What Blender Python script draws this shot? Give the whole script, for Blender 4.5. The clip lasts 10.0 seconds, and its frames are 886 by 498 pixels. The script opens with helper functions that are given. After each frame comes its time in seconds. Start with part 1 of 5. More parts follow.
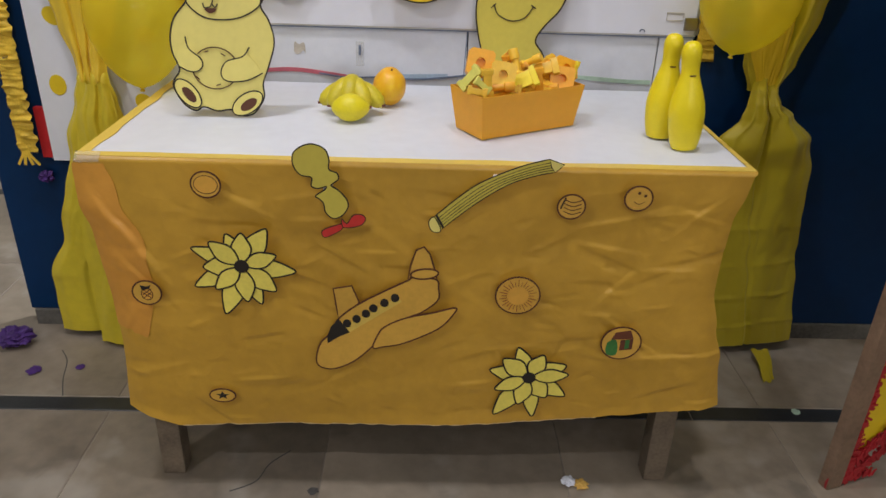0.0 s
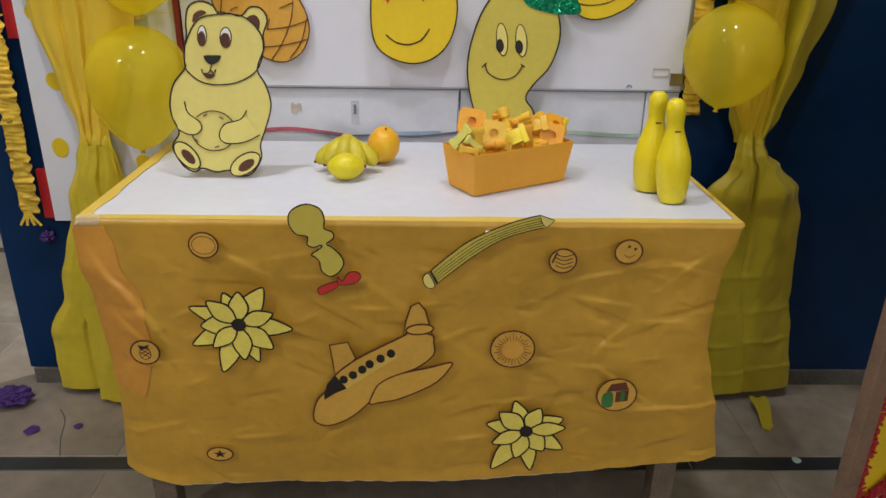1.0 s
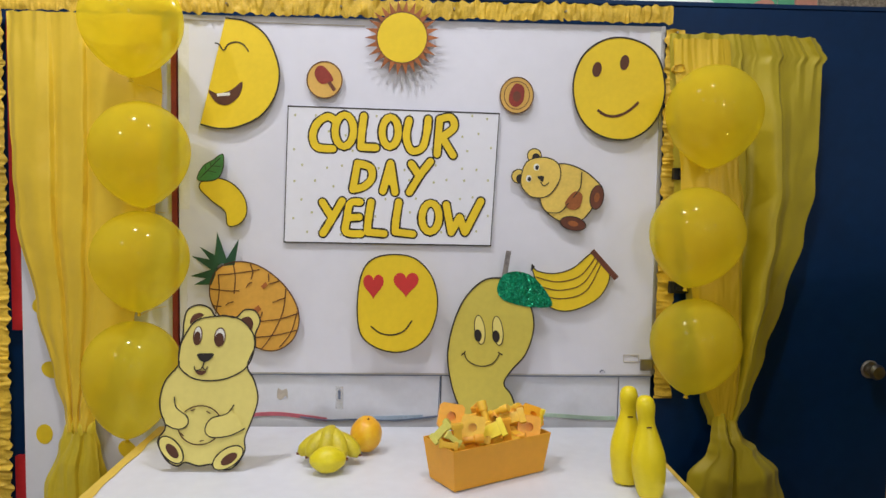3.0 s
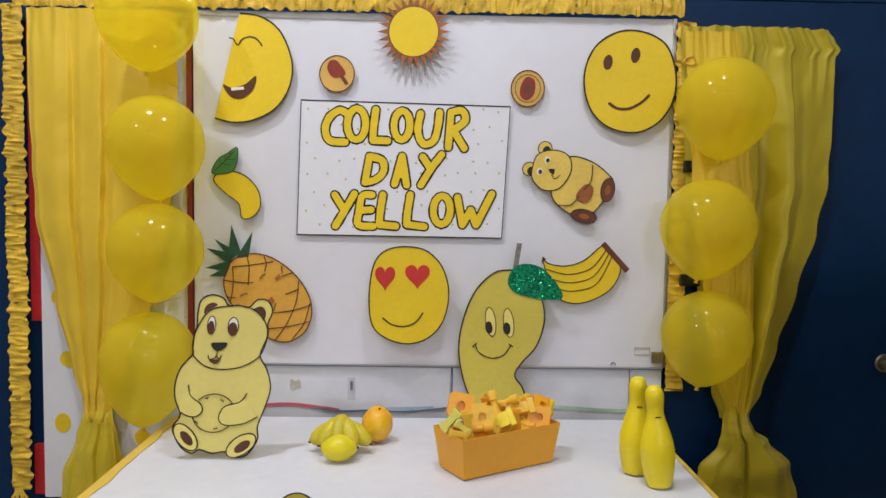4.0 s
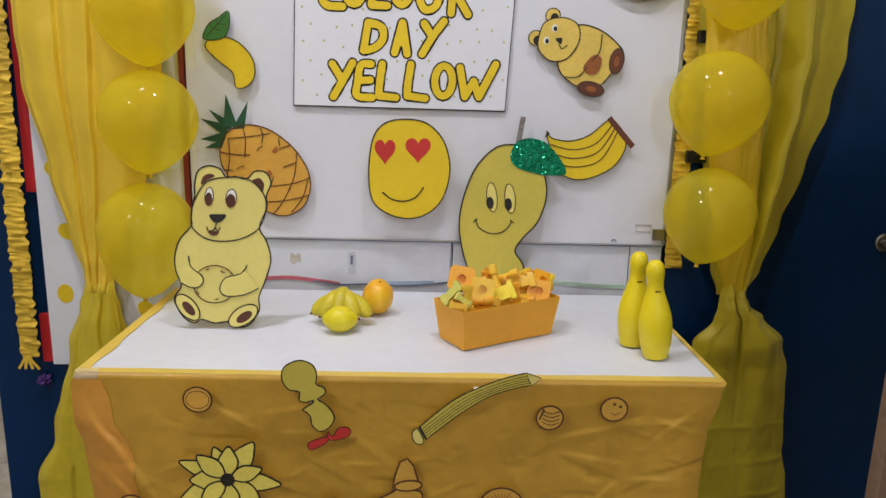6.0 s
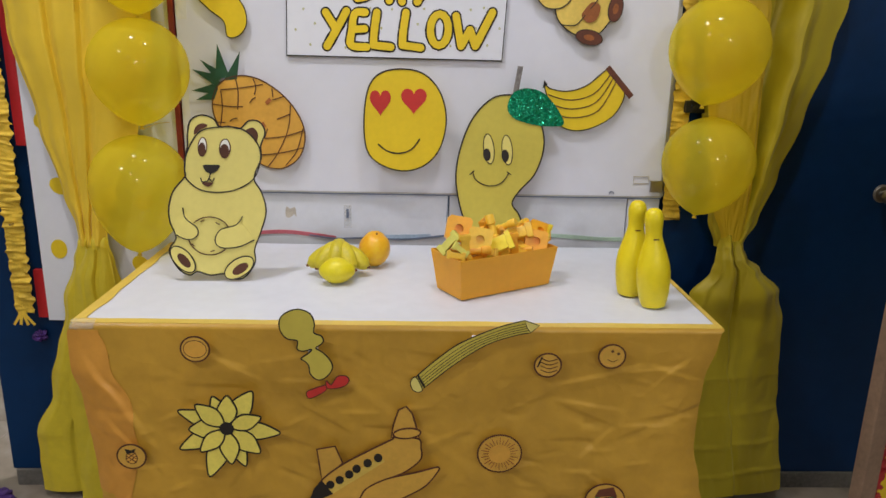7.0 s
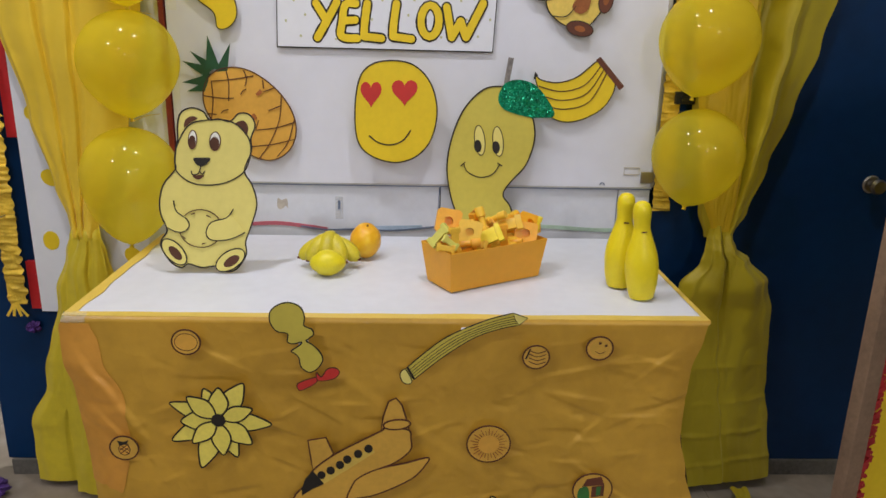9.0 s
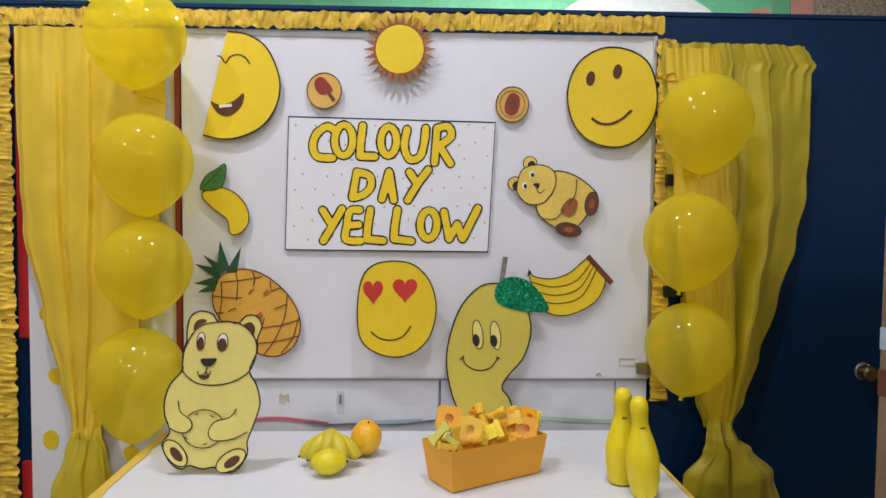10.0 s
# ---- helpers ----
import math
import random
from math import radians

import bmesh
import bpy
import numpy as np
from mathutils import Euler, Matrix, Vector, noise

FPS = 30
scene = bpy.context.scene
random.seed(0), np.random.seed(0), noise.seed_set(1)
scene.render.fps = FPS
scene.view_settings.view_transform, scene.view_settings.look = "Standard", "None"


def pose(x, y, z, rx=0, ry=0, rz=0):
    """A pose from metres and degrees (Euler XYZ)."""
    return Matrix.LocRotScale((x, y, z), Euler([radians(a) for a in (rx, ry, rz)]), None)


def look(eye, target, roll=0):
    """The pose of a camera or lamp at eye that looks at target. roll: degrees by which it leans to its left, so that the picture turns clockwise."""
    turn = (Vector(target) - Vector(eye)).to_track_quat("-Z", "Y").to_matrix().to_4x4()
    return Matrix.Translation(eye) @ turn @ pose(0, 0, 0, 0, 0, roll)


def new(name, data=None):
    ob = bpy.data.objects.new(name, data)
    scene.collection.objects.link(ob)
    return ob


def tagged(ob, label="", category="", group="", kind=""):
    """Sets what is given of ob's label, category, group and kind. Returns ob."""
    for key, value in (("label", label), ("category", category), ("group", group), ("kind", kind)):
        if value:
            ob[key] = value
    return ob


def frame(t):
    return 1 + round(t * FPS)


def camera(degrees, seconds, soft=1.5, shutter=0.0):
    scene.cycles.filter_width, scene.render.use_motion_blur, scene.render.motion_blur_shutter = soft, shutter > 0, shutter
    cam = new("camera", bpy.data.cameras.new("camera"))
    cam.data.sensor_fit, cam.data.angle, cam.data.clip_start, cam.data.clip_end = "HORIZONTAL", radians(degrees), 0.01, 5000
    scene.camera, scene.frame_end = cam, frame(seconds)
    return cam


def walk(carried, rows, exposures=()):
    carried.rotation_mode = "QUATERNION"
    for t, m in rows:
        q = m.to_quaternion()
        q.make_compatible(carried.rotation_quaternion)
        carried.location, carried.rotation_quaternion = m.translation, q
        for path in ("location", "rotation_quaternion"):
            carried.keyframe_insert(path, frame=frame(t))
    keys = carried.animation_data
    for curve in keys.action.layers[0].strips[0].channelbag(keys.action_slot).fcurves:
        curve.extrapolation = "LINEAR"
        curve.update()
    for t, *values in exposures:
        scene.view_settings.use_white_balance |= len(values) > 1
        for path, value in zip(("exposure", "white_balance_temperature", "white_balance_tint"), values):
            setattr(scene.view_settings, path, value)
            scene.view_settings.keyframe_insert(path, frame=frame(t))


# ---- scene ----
cam = camera(62.2, 10.0, soft=1.5)
PATH = [
    (0, (0.01, -1.832, 1.192), (0.062, -0.04, 0.306), 2.0),
    (0.5, (0.011, -1.833, 1.196), (0.056, -0.038, 0.317), 2.1),
    (1, (0.021, -1.845, 1.216), (0.07, 0.0, 0.446), 1.0),
    (1.5, (0.02, -1.849, 1.246), (0.076, 0.047, 0.612), 1.3),
    (2, (0.02, -1.86, 1.286), (0.089, 0.08, 0.804), 1.6),
    (2.5, (0.029, -1.872, 1.307), (0.101, 0.106, 1.017), 1.2),
    (3, (0.03, -1.888, 1.328), (0.11, 0.106, 1.201), 0.9),
    (3.2, (0.045, -1.897, 1.309), (0.1, 0.101, 1.245), 0.5),
    (4.3, (0.04, -1.903, 1.311), (0.075, 0.09, 1.154), 0.9),
    (4.5, (0.031, -1.903, 1.315), (0.08, 0.089, 1.142), 1.1),
    (5, (0.028, -1.894, 1.303), (0.08, 0.089, 1.045), 1.5),
    (5.5, (0.032, -1.889, 1.285), (0.081, 0.079, 0.936), 1.5),
    (5.7, (0.036, -1.882, 1.288), (0.081, 0.077, 0.889), 1.5),
    (7, (0.031, -1.874, 1.253), (0.095, 0.052, 0.718), 1.3),
    (7.5, (0.027, -1.872, 1.219), (0.096, -0.006, 0.503), 1.9),
    (8, (0.027, -1.861, 1.214), (0.068, -0.064, 0.338), 2.0),
    (8.5, (0.041, -1.871, 1.223), (0.085, -0.045, 0.408), 1.8),
    (9, (0.045, -1.879, 1.269), (0.118, 0.036, 0.697), 1.3),
    (9.5, (0.04, -1.903, 1.31), (0.122, 0.077, 1.035), 1.2),
    (10, (0.041, -1.925, 1.323), (0.113, 0.071, 1.221), 0.5),
]
walk(cam, [(t, look(eye, target, roll)) for t, eye, target, roll in PATH])

# ---- light ----
scene.view_settings.exposure = -0.08
world = bpy.data.worlds.new("world")
scene.world = world
world.use_nodes = True
world.node_tree.nodes["Background"].inputs[0].default_value = (0.9, 0.95, 1.0, 1)
world.node_tree.nodes["Background"].inputs[1].default_value = 0.035


# ---- materials ----
def mat(name, col, rough=0.6, var=0.12, scale=6.0, bump=0.15, bscale=90.0, metal=0.0, col2=None, dist=0.002, spec=0.5, coat=0.0, sheen=0.0, fine=None):
    m = bpy.data.materials.new(name)
    m.use_nodes = True
    nt = m.node_tree
    b = nt.nodes["Principled BSDF"]
    tc = nt.nodes.new("ShaderNodeTexCoord")
    info = nt.nodes.new("ShaderNodeObjectInfo")
    n1 = nt.nodes.new("ShaderNodeTexNoise")
    n1.inputs["Scale"].default_value = scale
    n1.inputs["Detail"].default_value = 6
    n2 = nt.nodes.new("ShaderNodeTexNoise")
    n2.inputs["Scale"].default_value = fine or scale * 11
    n2.inputs["Detail"].default_value = 3
    nt.links.new(tc.outputs["Object"], n1.inputs["Vector"])
    nt.links.new(tc.outputs["Object"], n2.inputs["Vector"])
    add = nt.nodes.new("ShaderNodeMath")
    add.operation = "MULTIPLY_ADD"
    add.inputs[1].default_value = 0.65
    mul = nt.nodes.new("ShaderNodeMath")
    mul.operation = "MULTIPLY"
    mul.inputs[1].default_value = 0.35
    nt.links.new(n2.outputs["Fac"], mul.inputs[0])
    nt.links.new(n1.outputs["Fac"], add.inputs[0])
    nt.links.new(mul.outputs[0], add.inputs[2])
    ramp = nt.nodes.new("ShaderNodeMapRange")
    ramp.inputs["From Min"].default_value = 0.3
    ramp.inputs["From Max"].default_value = 0.7
    nt.links.new(add.outputs[0], ramp.inputs["Value"])
    mix = nt.nodes.new("ShaderNodeMix")
    mix.data_type = "RGBA"
    c2 = col2 or tuple(c * (1 - 2 * var) for c in col)
    mix.inputs[6].default_value = (*c2, 1)
    mix.inputs[7].default_value = (*[min(1, c * (1 + 0.4 * var)) for c in col], 1)
    nt.links.new(ramp.outputs[0], mix.inputs[0])
    hsv = nt.nodes.new("ShaderNodeHueSaturation")
    vr = nt.nodes.new("ShaderNodeMapRange")
    vr.inputs["To Min"].default_value = 1 - var * 0.5
    vr.inputs["To Max"].default_value = 1 + var * 0.5
    nt.links.new(info.outputs["Random"], vr.inputs["Value"])
    nt.links.new(vr.outputs[0], hsv.inputs["Value"])
    nt.links.new(mix.outputs[2], hsv.inputs["Color"])
    nt.links.new(hsv.outputs[0], b.inputs["Base Color"])
    b.inputs["Roughness"].default_value = rough
    b.inputs["Metallic"].default_value = metal
    b.inputs["Specular IOR Level"].default_value = spec
    b.inputs["Coat Weight"].default_value = coat
    b.inputs["Sheen Weight"].default_value = sheen
    if bump:
        n3 = nt.nodes.new("ShaderNodeTexNoise")
        n3.inputs["Scale"].default_value = bscale
        n3.inputs["Detail"].default_value = 5
        nt.links.new(tc.outputs["Object"], n3.inputs["Vector"])
        bp = nt.nodes.new("ShaderNodeBump")
        bp.inputs["Strength"].default_value = bump
        bp.inputs["Distance"].default_value = dist
        nt.links.new(n3.outputs["Fac"], bp.inputs["Height"])
        nt.links.new(bp.outputs[0], b.inputs["Normal"])
    return m


def crumple(m, scale=7.0, strength=0.5, dist=0.01):
    """Adds ridged creases of folded paper to a material's relief."""
    nt = m.node_tree
    b = nt.nodes["Principled BSDF"]
    old = b.inputs["Normal"].links[0].from_socket if b.inputs["Normal"].links else None
    tc = nt.nodes.new("ShaderNodeTexCoord")
    wob = nt.nodes.new("ShaderNodeTexNoise")
    wob.inputs["Scale"].default_value = scale * 0.7
    va = nt.nodes.new("ShaderNodeVectorMath")
    va.operation = "MULTIPLY_ADD"
    va.inputs[1].default_value = (0.25, 0.25, 0.25)
    nt.links.new(tc.outputs["Object"], wob.inputs["Vector"])
    nt.links.new(wob.outputs["Color"], va.inputs[0])
    nt.links.new(tc.outputs["Object"], va.inputs[2])
    vo = nt.nodes.new("ShaderNodeTexVoronoi")
    vo.feature = "F1"
    vo.inputs["Scale"].default_value = scale
    nt.links.new(va.outputs[0], vo.inputs["Vector"])
    bp = nt.nodes.new("ShaderNodeBump")
    bp.inputs["Strength"].default_value = strength
    bp.inputs["Distance"].default_value = dist
    nt.links.new(vo.outputs["Distance"], bp.inputs["Height"])
    if old:
        nt.links.new(old, bp.inputs["Normal"])
    nt.links.new(bp.outputs[0], b.inputs["Normal"])
    return m


def balloon_mat(name, col):
    m = bpy.data.materials.new(name)
    m.use_nodes = True
    nt = m.node_tree
    b = nt.nodes["Principled BSDF"]
    b.inputs["Base Color"].default_value = (*col, 1)
    b.inputs["Roughness"].default_value = 0.09
    b.inputs["Subsurface Weight"].default_value = 0.0
    tl = nt.nodes.new("ShaderNodeBsdfTranslucent")
    tl.inputs["Color"].default_value = (*col, 1)
    tr = nt.nodes.new("ShaderNodeBsdfTransparent")
    tr.inputs["Color"].default_value = (1.0, 0.955, 0.40, 1)
    m1 = nt.nodes.new("ShaderNodeMixShader")
    m1.inputs[0].default_value = 0.5
    m2 = nt.nodes.new("ShaderNodeMixShader")
    m2.inputs[0].default_value = 0.30
    tc = nt.nodes.new("ShaderNodeTexCoord")
    nz = nt.nodes.new("ShaderNodeTexNoise")
    nz.inputs["Scale"].default_value = 9
    mr = nt.nodes.new("ShaderNodeMapRange")
    mr.inputs["To Min"].default_value = 0.44
    mr.inputs["To Max"].default_value = 0.60
    nt.links.new(tc.outputs["Object"], nz.inputs["Vector"])
    nt.links.new(nz.outputs["Fac"], mr.inputs["Value"])
    nt.links.new(mr.outputs[0], m2.inputs[0])
    nt.links.new(b.outputs[0], m1.inputs[1])
    nt.links.new(tl.outputs[0], m1.inputs[2])
    nt.links.new(m1.outputs[0], m2.inputs[1])
    nt.links.new(tr.outputs[0], m2.inputs[2])
    nt.links.new(m2.outputs[0], nt.nodes["Material Output"].inputs["Surface"])
    return m


def glow(name, col, power):
    m = bpy.data.materials.new(name)
    m.use_nodes = True
    b = m.node_tree.nodes["Principled BSDF"]
    b.inputs["Emission Color"].default_value = (*col, 1)
    b.inputs["Emission Strength"].default_value = power
    return m


M_BLUE = mat("blue_laminate", (0.002, 0.029, 0.102), 0.42, var=0.14, scale=2.5, bump=0.05, bscale=25, spec=0.22)
M_WALL = mat("cream_wall", (0.66, 0.64, 0.58), 0.75, var=0.08, scale=2, bump=0.2, bscale=60)
M_CEIL = mat("ceiling_paint", (0.78, 0.78, 0.76), 0.8, var=0.05, scale=2)
M_TILE = mat("grey_stone_tile", (0.285, 0.235, 0.18), 0.42, var=0.22, scale=3.0, bump=0.08, bscale=30, fine=26)


def stained(m, col, scale, low, high):
    """Lays soft-edged pale stains over a material, at room scale."""
    nt = m.node_tree
    b = nt.nodes["Principled BSDF"]
    old = b.inputs["Base Color"].links[0].from_socket
    geo = nt.nodes.new("ShaderNodeNewGeometry")
    nz = nt.nodes.new("ShaderNodeTexNoise")
    nz.inputs["Scale"].default_value = scale
    nz.inputs["Detail"].default_value = 4
    nz.inputs["Distortion"].default_value = 0.4
    mr = nt.nodes.new("ShaderNodeMapRange")
    mr.interpolation_type = "SMOOTHSTEP"
    mr.inputs["From Min"].default_value = low
    mr.inputs["From Max"].default_value = high
    mr.inputs["To Max"].default_value = 0.55
    mix = nt.nodes.new("ShaderNodeMix")
    mix.data_type = "RGBA"
    mix.inputs[7].default_value = (*col, 1)
    nt.links.new(geo.outputs["Position"], nz.inputs["Vector"])
    nt.links.new(nz.outputs["Fac"], mr.inputs["Value"])
    nt.links.new(mr.outputs[0], mix.inputs[0])
    nt.links.new(old, mix.inputs[6])
    nt.links.new(mix.outputs[2], b.inputs["Base Color"])
    return m


M_TILE = stained(stained(M_TILE, (0.44, 0.40, 0.35), 3.4, 0.53, 0.70), (0.10, 0.085, 0.07), 6.3, 0.58, 0.74)
M_GROUT = mat("grout", (0.26, 0.22, 0.18), 0.85, var=0.2, scale=20)
M_STRIP = mat("black_stone", (0.028, 0.03, 0.032), 0.4, var=0.25, scale=12)
M_DIRT = mat("dark_dirt", (0.09, 0.085, 0.08), 0.9, var=0.2, scale=20)
M_BOARD = mat("white_board", (0.735, 0.75, 0.845), 0.38, var=0.035, scale=2.0, bump=0.05, bscale=14, dist=0.003)
M_PANEL = mat("white_panel", (0.69, 0.715, 0.79), 0.5, var=0.06, scale=5, bump=0.1, bscale=20)
M_ALU = mat("board_edge", (0.55, 0.55, 0.55), 0.35, metal=0.7, var=0.08, scale=30)
M_PAPER = mat("white_paper", (0.78, 0.80, 0.88), 0.6, var=0.03, scale=4, bump=0.12, bscale=12, dist=0.003)
M_TABLETOP = mat("white_sheet", (0.735, 0.76, 0.85), 0.42, var=0.05, scale=3, bump=0.12, bscale=9, dist=0.003)
M_RED = mat("red_paper", (0.55, 0.015, 0.02), 0.55, var=0.12, scale=9)
M_REDLINE = mat("dark_red_wood", (0.25, 0.025, 0.015), 0.5, var=0.2, scale=15)
M_CLOTH = crumple(mat("mustard_paper", (0.63, 0.36, 0.042), 0.33, var=0.12, scale=3.2, bump=0.16, bscale=16, dist=0.004), 15.0, 0.20, 0.006)
# cover paper at the left; warm light through it is put into the orange
M_CLOTH_WARM = crumple(mat("warm_lit_cover_paper", (0.70, 0.33, 0.05), 0.36, var=0.10, scale=5, bump=0.15, bscale=16, dist=0.004), 13.0, 0.12, 0.006)
M_HEM = mat("pale_torn_paper", (0.80, 0.62, 0.36), 0.6, var=0.15, scale=20, bump=0.2)
M_CLOTHTOP = crumple(mat("yellow_paper_edge", (0.80, 0.57, 0.11), 0.4, var=0.08, scale=5, bump=0.2, bscale=20), 8, 0.3, 0.006)
M_WOOD = mat("worn_grey_wood", (0.20, 0.155, 0.11), 0.6, var=0.3, scale=14, bump=0.35, bscale=45)
M_POST = mat("brown_wood_post", (0.27, 0.175, 0.115), 0.55, var=0.22, scale=9, bump=0.2, bscale=40)
M_CURTL = crumple(mat("yellow_cloth", (0.77, 0.54, 0.034), 0.45, var=0.05, scale=3, bump=0.12, bscale=60, sheen=0.1), 5, 0.06, 0.004)
# one right-hand cloth: shade is put into the olive, light into the gold
M_CURT_SHADE = crumple(mat("shaded_yellow_cloth", (0.50, 0.40, 0.012), 0.5, var=0.06, scale=3, bump=0.12, bscale=60, sheen=0.1), 6, 0.07, 0.004)
M_CURT_LIT = crumple(mat("lit_yellow_cloth", (0.68, 0.47, 0.014), 0.45, var=0.05, scale=3, bump=0.12, bscale=60, sheen=0.1), 5, 0.06, 0.004)
# left cloth again, with the lower end's shade and see-through light as tint
M_CURTL_SHADE = crumple(mat("shaded_lime_cloth", (0.66, 0.52, 0.022), 0.5, var=0.1, scale=4, bump=0.2, bscale=60, sheen=0.1), 5, 0.1, 0.005)
M_CLEAR = mat("clear_tape", (0.78, 0.79, 0.80), 0.14, var=0.05, scale=20, bump=0.5, bscale=60, dist=0.003)


def film_mat(name, col, clear):
    """Thin clear plastic film: glossy skin over see-through."""
    m = mat(name, col, 0.12, var=0.05, scale=20, bump=0.5, bscale=60, dist=0.003)
    nt = m.node_tree
    tr = nt.nodes.new("ShaderNodeBsdfTransparent")
    mx = nt.nodes.new("ShaderNodeMixShader")
    mx.inputs[0].default_value = clear
    nt.links.new(nt.nodes["Principled BSDF"].outputs[0], mx.inputs[1])
    nt.links.new(tr.outputs[0], mx.inputs[2])
    nt.links.new(mx.outputs[0], nt.nodes["Material Output"].inputs["Surface"])
    return m


M_FILM = film_mat("clear_film", (0.7, 0.7, 0.66), 0.86)
M_FRILL = mat("crepe_paper", (0.80, 0.53, 0.045), 0.6, var=0.22, scale=25, bump=0.5, bscale=150)
M_REDCREPE = mat("red_crepe", (0.55, 0.02, 0.03), 0.6, var=0.25, scale=14, bump=0.5, bscale=150)
M_BALLOON = balloon_mat("yellow_balloon", (0.97, 0.84, 0.07))
M_KNOT = mat("balloon_knot", (0.70, 0.50, 0.01), 0.3, var=0.08)
M_BLACK = mat("black_tape", (0.012, 0.012, 0.013), 0.5, var=0.2, scale=20)
M_INK = mat("black_marker", (0.018, 0.014, 0.012), 0.6, var=0.15, scale=25, bump=0)
M_BROWNINK = mat("brown_marker", (0.11, 0.035, 0.014), 0.6, var=0.2, scale=25, bump=0)
M_YPAPER = mat("bright_yellow_paper", (0.86, 0.62, 0.015), 0.5, var=0.06, scale=6, bump=0.1, bscale=25)
M_PALE = mat("pale_yellow_paper", (0.84, 0.73, 0.21), 0.55, var=0.06, scale=6, bump=0.12, bscale=18)
M_OLIVE = crumple(mat("khaki_yellow_paper", (0.64, 0.54, 0.085), 0.5, var=0.07, scale=6, bump=0.12, bscale=18), 9, 0.2, 0.005)
M_PETAL = mat("lemon_paper", (0.95, 0.81, 0.15), 0.55, var=0.1, scale=14, bump=0.1)
M_TAN = mat("tan_paper", (0.72, 0.44, 0.10), 0.55, var=0.08, scale=10, bump=0.1)
M_MANILA = mat("manila_paper", (0.72, 0.42, 0.065), 0.5, var=0.1, scale=10, bump=0.1)
M_HONEY = mat("honey_paper", (0.84, 0.61, 0.12), 0.5, var=0.12, scale=10, bump=0.1)
M_DARKRED = mat("dark_red_ink", (0.30, 0.035, 0.02), 0.55, var=0.2, scale=20)
M_SKIRT = mat("dusty_skirting", (0.15, 0.14, 0.125), 0.8, var=0.3, scale=9, bump=0.3)
M_ORANGEP = mat("orange_paper", (0.80, 0.43, 0.065), 0.5, var=0.1, scale=8, bump=0.1)
M_SUNRAY = mat("rust_paper", (0.42, 0.13, 0.03), 0.55, var=0.25, scale=20)
M_GREEN = mat("dark_green_paper", (0.012, 0.085, 0.035), 0.55, var=0.2, scale=18)
M_LEAF = mat("green_leaf_paper", (0.05, 0.22, 0.05), 0.5, var=0.2, scale=18)
M_GLITTER = mat("green_glitter_foam", (0.003, 0.36, 0.18), 0.3, var=0.4, scale=120, bump=0.9, bscale=420, dist=0.004, metal=0.35)


def flakes(m, scale, amount):
    """Tilts the surface at random, flake by flake, so that it sparkles."""
    nt = m.node_tree
    b = nt.nodes["Principled BSDF"]
    tc = nt.nodes.new("ShaderNodeTexCoord")
    vo = nt.nodes.new("ShaderNodeTexVoronoi")
    vo.inputs["Scale"].default_value = scale
    geo = nt.nodes.new("ShaderNodeNewGeometry")
    sub = nt.nodes.new("ShaderNodeVectorMath")
    sub.operation = "SUBTRACT"
    sub.inputs[1].default_value = (0.5, 0.5, 0.5)
    add = nt.nodes.new("ShaderNodeVectorMath")
    add.operation = "MULTIPLY_ADD"
    add.inputs[1].default_value = (amount, amount, amount)
    nrm = nt.nodes.new("ShaderNodeVectorMath")
    nrm.operation = "NORMALIZE"
    nt.links.new(tc.outputs["Object"], vo.inputs["Vector"])
    nt.links.new(vo.outputs["Color"], sub.inputs[0])
    nt.links.new(sub.outputs[0], add.inputs[0])
    nt.links.new(geo.outputs["Normal"], add.inputs[2])
    nt.links.new(add.outputs[0], nrm.inputs[0])
    nt.links.new(nrm.outputs[0], b.inputs["Normal"])
    b.inputs["Metallic"].default_value = 0.6
    b.inputs["Roughness"].default_value = 0.22
    return m


M_GLITTER = flakes(M_GLITTER, 420, 1.5)
M_GREY = mat("silver_glitter_stem", (0.32, 0.29, 0.28), 0.4, var=0.3, scale=120, bump=0.5, bscale=300)
M_HEART = mat("red_heart_paper", (0.62, 0.035, 0.03), 0.5, var=0.08, scale=10)
M_BROWN = mat("brown_paper", (0.16, 0.045, 0.022), 0.55, var=0.2, scale=20)
M_WHITE = mat("white_ink", (0.85, 0.85, 0.80), 0.6, var=0.03)
M_PLASTIC_Y = mat("yellow_plastic", (0.87, 0.71, 0.012), 0.38, var=0.05, scale=8, bump=0.04)
M_FRUIT_BAN = mat("toy_banana_skin", (0.72, 0.60, 0.03), 0.42, var=0.15, scale=14, bump=0.06)
M_LEMON = mat("toy_lemon_skin", (0.78, 0.66, 0.015), 0.4, var=0.08, scale=18, bump=0.3, bscale=110)
M_MANGO = mat("toy_mango_skin", (0.92, 0.60, 0.02), 0.38, var=0.1, scale=9, bump=0.05, col2=(0.85, 0.33, 0.02))
M_BOX = mat("orange_card", (0.87, 0.41, 0.02), 0.5, var=0.05, scale=6, bump=0.1, bscale=40)
M_BLK_N = mat("lemon_block", (0.98, 0.76, 0.04), 0.4, var=0.08, scale=10, bump=0.03)
M_BLK_Y = mat("pastel_yellow_block", (1.0, 0.60, 0.05), 0.4, var=0.12, scale=10, bump=0.03)
M_BLK_O = mat("orange_block", (1.0, 0.46, 0.025), 0.4, var=0.12, scale=10, bump=0.03)
M_BLK_L = mat("lime_block", (0.74, 0.70, 0.15), 0.4, var=0.1, scale=10, bump=0.03)
M_PURPLE = mat("purple_tissue", (0.075, 0.022, 0.19), 0.7, var=0.3, scale=25, bump=0.5)
M_STEEL = mat("brushed_steel", (0.40, 0.37, 0.33), 0.3, metal=1.0, var=0.1, scale=40)
